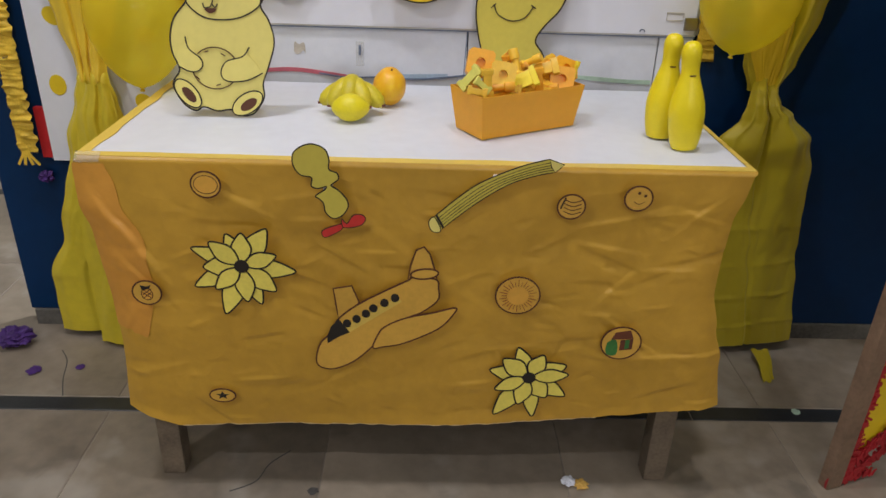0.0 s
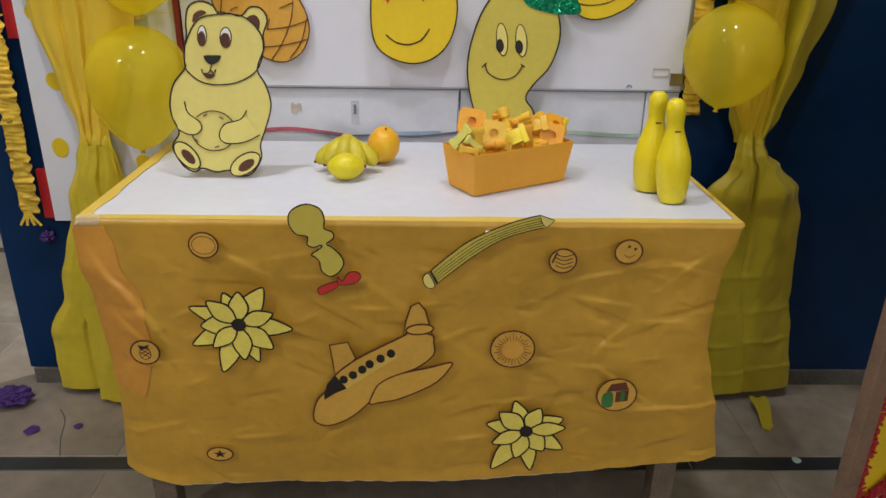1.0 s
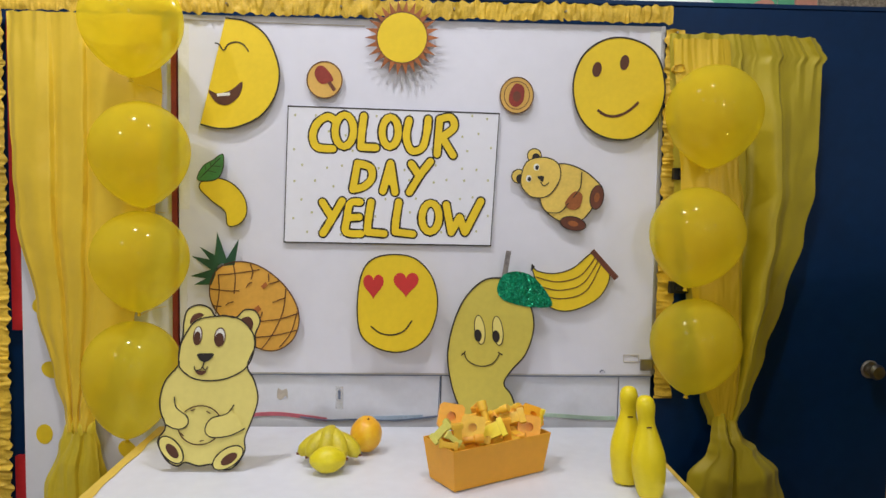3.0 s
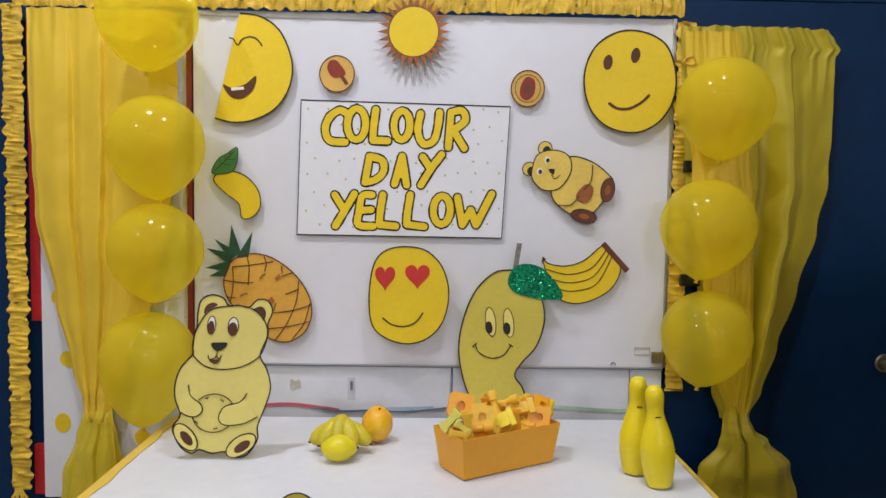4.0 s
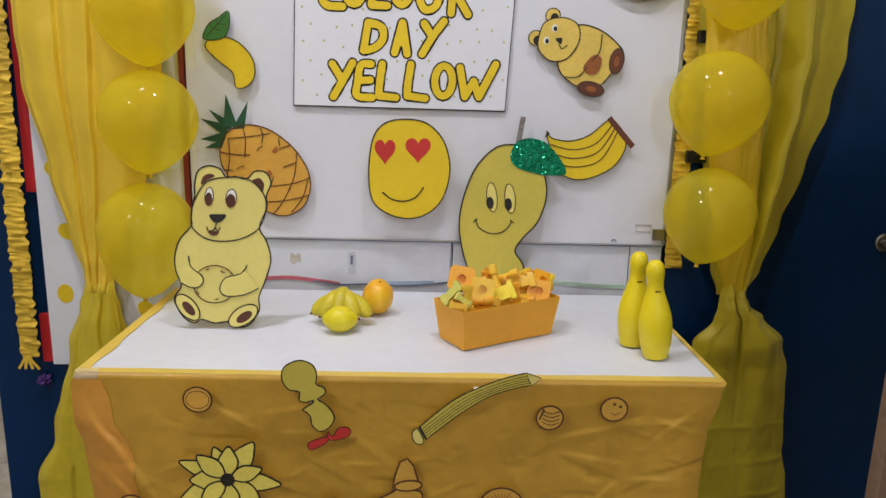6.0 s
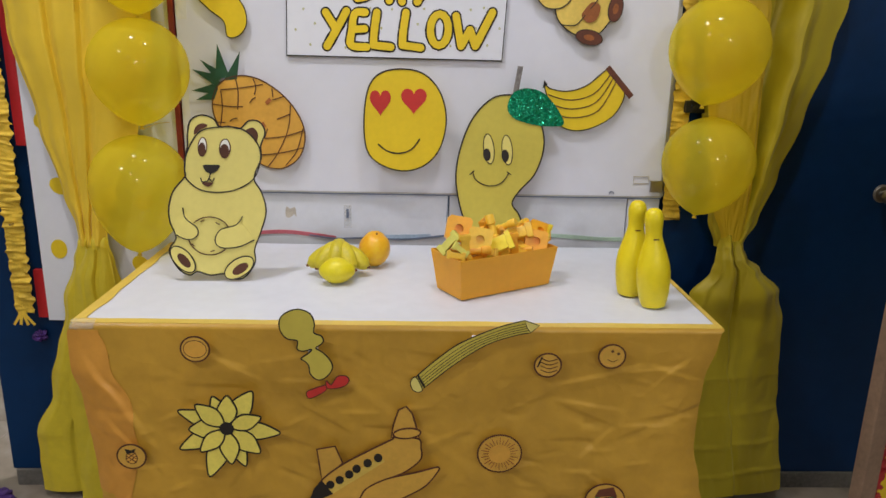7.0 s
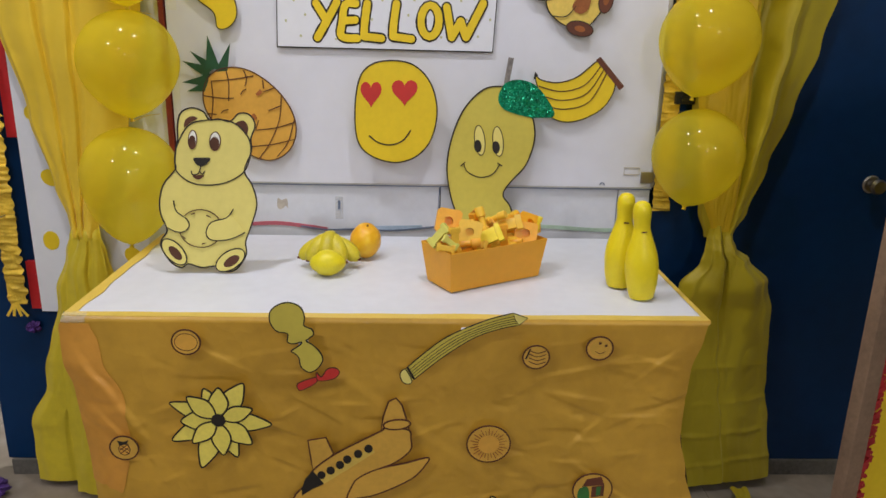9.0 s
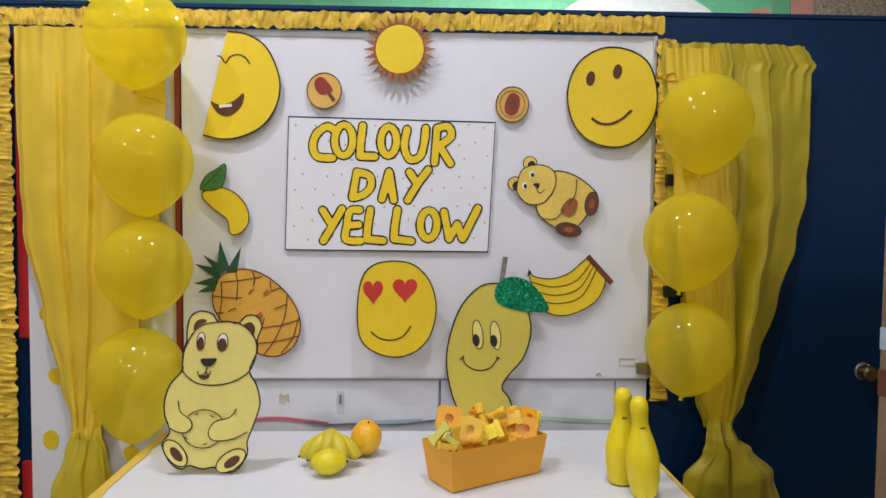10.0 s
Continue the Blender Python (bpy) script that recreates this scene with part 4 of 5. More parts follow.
# lying bear
c = Cutout("lying_bear_cutout", "tan paper bear lying on its back, brown feet", "paper cutout", (980, 348), 0.012)
body = spline([(950, 318), (985, 303), (1020, 312), (1048, 332), (1060, 352), (1040, 385), (1020, 405), (990, 405), (962, 388), (950, 365)])
c.paper("body", body, M_HONEY)
c.ink(body, 2.4, True)
for ex, ey in ((938, 289), (911, 325)):
    c.spot("ear", oval(ex, ey, 12, 12), M_HONEY)
    c.ink(oval(ex, ey, 12, 12), 2.2, True)
    c.spot("inner_ear", oval(ex + 3, ey + 4, 7, 8), M_INK)
head = spline([(915, 330), (925, 300), (955, 292), (980, 303), (984, 330), (965, 358), (938, 362), (920, 348)])
c.spot("head", head, M_HONEY)
c.ink(head, 2.4, True)
for ex, ey in ((929, 329), (942, 309)):
    c.spot("eye", oval(ex, ey, 5, 6), M_WHITE)
    c.spot("pupil", oval(ex + 1, ey + 1, 3.2, 4), M_INK)
c.spot("nose", spline([(944, 326), (955, 325), (953, 335)]), M_INK)
c.ink(spline([(950, 335), (956, 342), (965, 336)], False), 2)
for ex, ey, rx, ry, tn in ((1050, 362, 12, 21, 8), (1009, 408, 23, 12, 12)):
    c.spot("foot", oval(ex, ey, rx, ry, turn=tn), M_BROWN)
    c.spot("sole", oval(ex, ey, rx * 0.4, ry * 0.4, turn=tn), M_SUNRAY)
    c.ink(oval(ex, ey, rx, ry, turn=tn), 1.8, True)
c.spot("patch", spline([(994, 372), (1010, 352), (1024, 358), (1020, 378), (1006, 384)]), M_SUNRAY, "rust-brown tummy patch")
c.ink(spline([(1022, 318), (1020, 345), (1008, 362)], False), 2)
c.ink(spline([(962, 388), (985, 388), (1000, 372)], False), 2)

# pineapple
c = Cutout("pineapple_cutout", "orange paper pineapple with dark green crown and drawn net", "paper cutout", (450, 545), 0.012, hold=(0.03, 0.0))
for tip, b0, b1 in (((343, 497), (392, 482), (388, 504)), ((346, 462), (395, 472), (385, 490)), ((360, 446), (402, 470), (388, 482)), ((390, 421), (408, 474), (384, 478)), ((427, 433), (420, 478), (398, 480)), ((350, 512), (388, 492), (380, 512))):
    c.spot("crown_leaf", [tip, b0, b1], M_GREEN)
rim = spline([(377, 515), (392, 484), (425, 472), (462, 480), (500, 508), (525, 545), (531, 580), (518, 612), (488, 629), (452, 620), (412, 585), (383, 550)])
c.paper("fruit", rim, M_ORANGEP, layer=1)
c.lift = 0.004
c.ink(rim, 2.4, True, M_BROWNINK)
for pts in ([(392, 495), (417, 493), (447, 489), (463, 486)], [(378, 519), (407, 523), (428, 523)], [(383, 549), (397, 550)], [(392, 495), (393, 527), (387, 563)], [(417, 475), (421, 497), (419, 528)], [(447, 477), (451, 490), (448, 503)],
            [(508, 520), (503, 560), (485, 600), (465, 627)], [(528, 560), (517, 597), (497, 623)], [(462, 577), (497, 573), (530, 563)], [(440, 606), (487, 602), (527, 593)], [(478, 493), (479, 507)], [(478, 512), (497, 506)], [(485, 544), (508, 535)],
            [(468, 560), (462, 577)], [(440, 517), (444, 511), (450, 508)], [(405, 548), (410, 544), (418, 542)]):
    c.ink(spline(pts, False), 1.9, material=M_BROWNINK)
c.spot("berry", [(465, 516), (473, 508), (477, 513), (470, 520)], M_SUNRAY)
c.spot("berry", [(452, 555), (461, 548), (466, 556), (458, 563)], M_SUNRAY)

# heart-eyed face
c = Cutout("heart_eyed_face_cutout", "yellow paper face with red heart eyes, set off the board", "paper cutout", (703, 547), 0.040)
rim = spline([(640, 492), (662, 467), (700, 461), (735, 470), (762, 500), (773, 545), (764, 592), (740, 622), (704, 634), (665, 625), (638, 600), (632, 548)])
c.paper("face", rim, M_YPAPER)
c.ink(rim, 2.8, True)
c.spot("heart_eye", heart(660, 518, 36, 44), M_HEART, "red heart")
c.spot("heart_eye", heart(717, 515, 44, 44), M_HEART, "red heart")
c.ink(spline([(656, 587), (672, 599), (693, 603), (714, 596), (728, 578)], False), 2.8)

# large mango with a face
c = Cutout("big_mango_cutout", "large khaki paper mango with smiling face and glitter leaf", "paper cutout", (870, 620), 0.030, hold=(0, 0.05))
c.spot("stem", [(884, 510), (893, 512), (901, 456), (892, 455)], M_GREY, "grey glitter stem")
rim = spline([(885, 503), (852, 508), (820, 540), (800, 588), (792, 640), (799, 690), (814, 732), (838, 768), (880, 774), (918, 762), (908, 716), (893, 692), (906, 668), (930, 640), (943, 600), (941, 565), (926, 532), (908, 508)])
c.paper("fruit", rim, M_OLIVE, layer=1)
c.lift = 0.004
c.ink(rim, 3.0, True)
for ex, ey in ((848, 595), (880, 597)):
    c.spot("eye", oval(ex, ey, 9, 26, turn=-8), M_PALE)
    c.ink(oval(ex, ey, 9, 26, turn=-8), 1.8, True)
    c.spot("pupil", oval(ex - 3, ey + 10, 6.5, 11, turn=-8), M_INK)
c.ink(spline([(821, 634), (828, 650), (850, 660), (872, 655), (885, 637)], False), 2)
c.ink([(816, 640), (824, 633)], 2)
c.ink([(881, 635), (889, 640)], 2)
c.spot("leaf", spline([(877, 522), (888, 498), (915, 492), (946, 506), (976, 550), (946, 556), (910, 550), (886, 540)]), M_GLITTER, "green glitter foam leaf")

# bananas
c = Cutout("banana_bunch_cutout", "yellow paper banana bunch with brown stalk", "paper cutout", (1010, 510), 0.010)
rim = spline([(938, 484), (950, 492), (980, 496), (1012, 486), (1044, 460), (1058, 466), (1076, 492), (1074, 516), (1056, 542), (1020, 560), (988, 562), (962, 548), (952, 525)])
c.paper("fruit", rim, M_YPAPER)
c.ink(rim, 2.2, True)
for dy in (0, 1, 2):
    c.ink(spline([(946 + 5 * dy, 502 + 16 * dy), (985 + 4 * dy, 511 + 15 * dy), (1025 + 5 * dy, 500 + 14 * dy), (1052 + 5 * dy, 466 + 6 * dy)], False), 2, material=M_BROWNINK)
c.spot("stalk", [(1041, 459), (1048, 453), (1093, 502), (1086, 509)], M_BROWN, "dark brown stalk")
c.spot("tip", [(936, 492), (938, 478), (944, 484)], M_INK)

# lettered sign
sign = thing("lettered_sign", pose(-0.029, -0.004, 1.391, 0, 0.9, 0), "white paper sign lettered COLOUR DAY YELLOW in outlined yellow", "sign")
c = Cutout("", "", "", (690, 325), 0.004, pad=False, root=sign)


def upright(pts):
    return [(u, v - (u - 690) * 0.016) for u, v in pts]


frame_pts = upright([(510, 204), (874, 216), (867, 446), (507, 438)])
part("paper", cut(c.at(frame_pts), -0.0018, 0.001), M_PAPER, sign)
part("border", line(c.at(frame_pts), 2.6 * K, 0.0004, 0.0018, True), M_INK, sign, "black marker border")
rnd = random.Random(4)
dots = bmesh.new()
for i in range(88):
    u, v = 526 + 33 * (i % 11) + 16 * (i // 11 % 2) + rnd.uniform(-7, 7), 224 + 28 * (i // 11) + rnd.uniform(-6, 6)
    if u < 862:
        sheet(dots, c.at(upright(oval(u, v, 2.0, 2.4, 7))), 0.0004, 0.00112 + 0.000004 * i)
tagged(part("dot_pattern", dots, mat("yellow_green_ink", (0.60, 0.60, 0.34), 0.6, var=0.1), sign, "small yellow-green dots"), kind="stuff")
LETTERS = [
    ("C", [[(594, 231), (578, 222), (560, 234), (553, 255), (561, 274), (588, 277)]]),
    ("O", [oval(607, 246, 16, 27, 16)]),
    ("L", [[(640, 221), (637, 250), (636, 274)], [(636, 274), (662, 275)]]),
    ("O", [oval(686, 248, 14, 25, 16)]),
    ("U", [[(718, 228), (714, 258), (724, 280), (742, 275), (749, 250), (751, 226)]]),
    ("R", [[(771, 226), (768, 286)], [(771, 226), (790, 223), (796, 240), (776, 257)], [(776, 257), (796, 288)]]),
    ("D", [[(631, 302), (624, 347)], [(631, 302), (653, 309), (656, 328), (643, 342), (624, 347)]]),
    ("A", [[(676, 350), (688, 302)], [(688, 302), (697, 352)], [(681, 333), (694, 334)]]),
    ("Y", [[(724, 303), (738, 323)], [(757, 299), (740, 322), (722, 352)]]),
    ("Y", [[(572, 369), (588, 394)], [(606, 367), (590, 396), (574, 423)]]),
    ("E", [[(637, 369), (620, 371), (615, 398), (614, 421), (640, 424)], [(617, 396), (636, 395)]]),
    ("L", [[(656, 369), (652, 400), (651, 421)], [(651, 421), (680, 424)]]),
    ("L", [[(704, 369), (700, 400), (699, 421)], [(699, 421), (730, 425)]]),
    ("O", [oval(760, 396, 15, 25, 16)]),
    ("W", [[(787, 374), (797, 422)], [(797, 422), (811, 396)], [(811, 396), (821, 422)], [(821, 422), (847, 368)]]),
]


def pen(bm, pts, w, base, top):
    """A marker stroke with round ends."""
    ribbon(bm, pts, w, base, top)
    for i, (u, v) in enumerate((pts[0], pts[-1])):
        sheet(bm, oval(u, v, w / 2, w / 2, 14), base, top - 0.0001 - 0.0001 * i)


for i, (ch, strokes) in enumerate(LETTERS):
    dark, fill = bmesh.new(), bmesh.new()
    for j, st in enumerate(strokes):
        if len(st) == 16:
            st = c.at(upright(st))
            ribbon(dark, st, 17.6 * K, 0.0004, 0.0016 + 0.0001 * (i % 3), True)
            ribbon(fill, st, 12.2 * K, 0.0006, 0.0032 + 0.00013 * (i % 3), True)
            continue
        st = c.at(upright(st if len(st) == 2 else spline(st, False, 5)))
        pen(dark, st, 17.6 * K, 0.0004, 0.0016 + 0.0003 * j + 0.0001 * (i % 3))
        pen(fill, st, 12.2 * K, 0.0006, 0.0032 + 0.0004 * j + 0.00013 * (i % 3))
    lt = part("letter", dark, M_INK, sign, "letter %s, yellow with black outline" % ch)
    part("fill", fill, M_YPAPER, lt, "bright yellow fill")

# ---- paper cut-outs on the table cover ----
CY = -0.621


class ClothCut(Cutout):
    def __init__(self, name, label, x, z, hold=(0, 0), group="paper cut-outs on the table cover"):
        self.c, self.lift, self.k = (0, 0), 0.0024, 0.00096
        self.root = thing(name, pose(0.01 + (x - 0.01) * 0.990, CY, 1.191 + (z - 1.191) * 0.990, 1, 0, 0), label, "paper cutout", group)
        part("foam_pad", boxed(hold[0] - 0.008, hold[0] + 0.008, 0.0004, 0.020, hold[1] - 0.008, hold[1] + 0.008), M_PAPER, self.root)

    def at(self, pts):
        return [(u * self.k, v * self.k) for u, v in pts]


def flower(x, z, petals, label):
    f = ClothCut("flower_cutout", label, x, z)
    for i, (tu, tv) in enumerate(petals):
        r = math.hypot(tu, tv)
        du, dv = tu / r, tv / r
        w = 17 + 2 * (i % 3)
        rim = [(0.10 * tu, 0.10 * tv)]
        rim += [(s * tu - g * w * dv, s * tv + g * w * du) for s, g in ((0.3, 0.75), (0.55, 1.0), (0.8, 0.62))]
        rim += [(tu, tv)]
        rim += [(s * tu - g * w * dv, s * tv + g * w * du) for s, g in ((0.8, -0.62), (0.55, -1.0), (0.3, -0.75))]
        f.lift = 0.0024 + 0.0016 * (i % 2) + 0.0003 * (i % 5)
        f.spot("petal", spline(rim, True, 4), M_PETAL)
        f.ink(spline(rim, True, 4), 4.0, True)
    f.lift = 0.007
    f.spot("centre", oval(0, 0, 14, 14, 16), M_INK, "black centre")


flower(-0.329, 0.545, [(-25, 67), (4, 70), (52, 79), (67, 24), (103, -11), (62, -55), (32, -86), (5, -80), (-41, -110), (-54, -52), (-95, -48), (-74, -4), (-93, 36), (-58, 50)], "lemon paper flower with fourteen pointed petals and black centre")
flower(0.229, 0.303, [(-27, 73), (27, 56), (76, 30), (82, 8), (80, -48), (40, -52), (15, -105), (-19, -71), (-69, -100), (-70, -32), (-83, 16), (-57, 45)], "lemon paper flower with twelve pointed petals at the cover's hem")

# aeroplane
f = ClothCut("aeroplane_cutout", "tan paper aeroplane with black windows, outlined in brown", -0.075, 0.436)
hull = spline([(-97, -126), (-124, -118), (-128, -95), (-118, -62), (-100, -40), (-79, -2), (-38, 33), (10, 62), (60, 90), (66, 96), (112, 92), (118, 72), (117, 45), (85, 16), (30, -12), (-15, -70), (-55, -108)])
for nm, pts in (("tail_fin", [(58, 88), (63, 122), (73, 154), (88, 162), (100, 146), (108, 118), (116, 84)]), ("far_wing", [(-80, -4), (-84, 30), (-88, 66), (-52, 73), (-38, 36), (-50, 22)])):
    f.spot(nm, pts, M_MANILA)
    f.ink(pts, 4, True, M_BROWNINK)
f.lift = 0.0042
f.spot("hull", hull, M_MANILA)
f.ink(hull, 4, True, M_BROWNINK)
f.spot("window_band", [(-72, -22), (40, 52), (46, 40), (-58, -34)], M_HONEY)
wing = spline([(-12, -71), (-2, -40), (12, -20), (51, 1), (110, 16), (152, 28), (150, 14), (120, -22), (52, -58), (10, -68)])
f.spot("near_wing", wing, M_MANILA)
f.ink(wing, 4, True, M_BROWNINK)
tp = oval(90, 104, 27, 11, 24, turn=6)
f.spot("tailplane", tp, M_MANILA)
f.ink(tp, 4, True, M_BROWNINK)
f.spot("cockpit", [(-104, -46), (-96, -22), (-80, -3), (-58, -34), (-82, -46), (-104, -62)], M_INK, "black cockpit window")
for wx, wy in ((-63, -13), (-44, -2), (-25, 11), (-10, 24), (12, 37), (33, 49)):
    f.spot("round_window", oval(wx, wy, 8.5, 9.5, 14), M_INK)

# pencil
f = ClothCut("pencil_cutout", "curved khaki paper pencil with drawn stripes", 0.140, 0.697, hold=(0.0, 0.025))
top = spline([(-116, -46), (-80, -12), (-33, 25), (37, 58), (90, 74)], False, 4)
bot = spline([(102, 49), (70, 42), (19, 23), (-41, -18), (-103, -72)], False, 4)
f.spot("shaft", top + bot, M_OLIVE)
f.ink(top + bot, 2.4, True)
n = min(len(top), len(bot))
for q in (0.25, 0.45, 0.62, 0.8):
    f.ink([(a[0] + (b[0] - a[0]) * q, a[1] + (b[1] - a[1]) * q) for a, b in zip(top[:n], bot[::-1][:n])], 1.4)
f.spot("tip", [(90, 74), (118, 64), (102, 49), (94, 60)], M_PALE)
f.ink([(90, 74), (118, 64), (102, 49), (94, 60)], 2, True)
f.spot("eraser", spline([(-116, -46), (-126, -56), (-122, -72), (-112, -78), (-103, -72)]), M_PALE)
f.ink(spline([(-116, -46), (-126, -56), (-122, -72), (-112, -78), (-103, -72)]), 2, True)
f.ink([(-112, -42), (-98, -68)], 5)

# discs
DISCS = [(-0.379, 0.705, 27, "plain"), (0.275, 0.679, 26, "stripes"), (0.395, 0.698, 26, "smile"), (0.192, 0.492, 44, "sun"), (0.406, 0.388, 41, "house"), (-0.514, 0.482, 28, "pineapple"), (-0.395, 0.243, 27, "star")]
for x, z, r, what in DISCS:
    base = M_MANILA
    text = {"plain": "round orange paper disc with a ringed middle", "stripes": "round tan paper disc with drawn stripes", "smile": "round tan paper disc with a tiny smile", "sun": "round tan paper disc with an orange sun", "house": "round paper disc with a brown and green house", "pineapple": "round tan paper disc with a small pineapple", "star": "round tan paper disc with a dark star"}[what]
    f = ClothCut("disc_cutout", text, x, z, group="paper discs on the table cover")
    rim = oval(0, 0, r, r * (0.62 if what == "star" else 0.95), 28)
    f.spot("disc", rim, base)
    f.ink(rim, 3.8, True, M_BROWNINK)
    if what == "plain":
        f.spot("middle", oval(0, 0, r * 0.78, r * 0.62), M_ORANGEP)
        f.ink(oval(0, 0, r * 0.8, r * 0.66), 1.6, True, M_BROWNINK)
    elif what == "stripes":
        f.ink([(-12, 18), (-20, -4)], 4)
        for q in (-12, -4, 4, 12):
            f.ink(spline([(-14, q + 3), (2, q - 3), (19, q + 2)], False), 2.2, material=M_BROWNINK)
    elif what == "smile":
        f.ink(oval(0, 0, r * 0.78, r * 0.72), 1.2, True, M_ORANGEP)
        f.spot("eye", oval(0, 11, 3, 3, 8), M_BROWNINK)
        f.spot("eye", oval(12, 6, 3, 3, 8), M_BROWNINK)
        f.ink(spline([(-8, -6), (2, -11), (12, -6)], False), 1.4, material=M_BROWNINK)
    elif what == "sun":
        f.spot("sun", oval(0, 0, r * 0.48, r * 0.46), M_ORANGEP, "orange sun")
        for i in range(28):
            a = 2 * math.pi * i / 28
            f.ink([(r * 0.50 * math.cos(a), r * 0.48 * math.sin(a)), (r * (0.74 + 0.12 * (i % 2)) * math.cos(a), r * (0.70 + 0.12 * (i % 2)) * math.sin(a))], 1.5, material=M_SUNRAY)
    elif what == "house":
        f.spot("roof", [(-22, 8), (-14, 26), (16, 32), (24, 12)], M_BROWN, "brown roof")
        f.spot("wall", [(-2, 8), (24, 12), (24, -14), (-2, -18)], M_BROWN)
        f.spot("door", [(8, 8), (17, 9), (17, -12), (8, -14)], M_LEAF, "green door")
        f.spot("hedge", spline([(-30, -20), (-28, 2), (-12, 8), (-6, -10), (-8, -28), (-22, -30)]), M_LEAF, "green hedge")
    elif what == "pineapple":
        f.spot("fruit", oval(0, -3, 11, 13, 18), M_ORANGEP)
        f.ink(oval(0, -3, 11, 13, 18), 2.2, True, M_BROWNINK)
        for q in (-5, 3):
            f.ink([(-9, q - 8), (9, q + 6)], 2.2, material=M_BROWNINK)
            f.ink([(-9, q + 6), (9, q - 8)], 2.2, material=M_BROWNINK)
        f.spot("crown_leaf", [(-12, 17), (-8, 6), (6, 9), (10, 18), (0, 14)], M_INK)
    else:
        f.spot("star", [((15 if i % 2 == 0 else 6) * math.sin(math.pi * i / 5), (11 if i % 2 == 0 else 4.5) * math.cos(math.pi * i / 5)) for i in range(10)], M_INK, "dark star")

# plain bird shape
f = ClothCut("bird_cutout", "plain khaki paper bird shape with two red paper feet", -0.164, 0.705)
rim = spline([(-61, 48), (-58, 66), (-42, 79), (-22, 83), (-2, 74), (5, 55), (4, 36), (18, 29), (21, 18), (13, 10), (7, 4), (20, -5), (34, -22), (37, -38), (25, -56), (9, -62), (-5, -50), (-8, -32), (-15, -23), (-22, -17), (-6, -5), (-2, 2), (-18, -2), (-29, 3), (-28, 19), (-46, 23), (-56, 33)])
f.spot("body", rim, M_OLIVE)
f.ink(rim, 3.0, True)
for pts in ([(-12, -87), (2, -80), (16, -75), (29, -72), (24, -84), (10, -94), (-8, -102), (-14, -95)], [(25, -63), (34, -72), (46, -55), (62, -53), (69, -62), (61, -74), (42, -80), (26, -79)]):
    f.spot("foot", spline(pts), M_HEART, "red paper foot")
    f.ink(spline(pts), 2.4, True, M_BROWNINK)

# ---- things on the table ----
TZ = 0.7522
# standing bear
bear = thing("standing_bear_cutout", pose(-0.3986, -0.3456, TZ + 0.0139, -4.8, 0, 3), "pale yellow card bear standing on the white sheet", "paper cutout")
c = Cutout("", "", "", (375, 826), 0.0, pad=False, root=bear)
c.k = 0.001211
rim = spline([(329, 600), (330, 578), (336, 556), (354, 547), (374, 553), (384, 567), (400, 566), (419, 570), (434, 557), (452, 559), (461, 577), (453, 600), (453, 622), (440, 656), (452, 681), (459, 715), (448, 753), (437, 782), (437, 806), (419, 832), (398, 836), (381, 826), (358, 828), (336, 821), (322, 827), (304, 816), (290, 790), (291, 776), (300, 764), (301, 753), (293, 732), (292, 706), (301, 677), (322, 652), (322, 640), (325, 615)], True, 5)
c.paper("body", rim, M_PALE)
c.ink(rim, 3.0, True)
c.spot("inner_ear", spline([(341, 580), (344, 567), (355, 561), (364, 565), (352, 572)]), M_BROWNINK)
c.spot("inner_ear", spline([(428, 574), (441, 569), (449, 580), (445, 594), (438, 582)]), M_BROWNINK)
c.ink(spline([(322, 643), (326, 614), (347, 578), (377, 568), (419, 570), (446, 593), (452, 622), (440, 656), (410, 675), (377, 680), (347, 675), (326, 658)]), 2.6, True)
for ex, ey, rx in ((354, 601, 7), (392, 604, 9)):
    c.spot("eye", oval(ex, ey, rx, 16, turn=6), M_WHITE)
    c.ink(oval(ex, ey, rx, 16, turn=6), 2.0, True, M_BROWNINK)
    c.spot("pupil", oval(ex - 1, ey + 4, rx - 1, 11.5, turn=6), M_BROWNINK)
c.spot("nose", spline([(354, 633), (368, 632), (382, 633), (377, 642), (368, 647), (359, 644)]), M_INK)
c.ink([(366, 646), (363, 656)], 2.2)
c.ink(spline([(349, 654), (351, 661), (360, 660), (363, 656), (368, 661), (372, 655)], False), 2.2)
c.spot("mouth", spline([(351, 663), (361, 662), (370, 663), (364, 669), (357, 669)]), M_BROWNINK)
c.ink(oval(360, 757, 37, 34, 30), 2.0, True, M_BROWNINK)
for a, b in (((345, 731), (351, 729)), ((371, 733), (378, 737)), ((328, 770), (333, 775)), ((360, 785), (367, 783))):
    c.ink([a, b], 2.0, material=M_BROWNINK)
c.spot("paw", spline([(318, 716), (337, 740), (340, 753), (330, 762), (316, 761), (302, 752), (302, 730)]), M_PALE)
c.ink(spline([(316, 706), (320, 725), (337, 740), (340, 753), (330, 762), (316, 761), (303, 754)], False), 2.4)
c.spot("paw", spline([(412, 732), (400, 741), (379, 746), (369, 765), (379, 778), (410, 777), (434, 764)]), M_PALE)
c.ink(spline([(418, 723), (406, 738), (379, 746), (369, 765), (379, 778), (410, 777), (437, 765)], False), 2.4)
for ex, ey, rx, ry, tn in ((312, 798, 28, 15, 52), (409, 815, 29, 16, -33)):
    c.spot("foot", oval(ex, ey, rx, ry, turn=tn), M_PALE)
    c.ink(oval(ex, ey, rx, ry, turn=tn), 2.6, True)
    c.spot("sole", oval(ex + 2, ey + 2, rx * 0.55, ry * 0.5, turn=tn), M_BROWNINK)
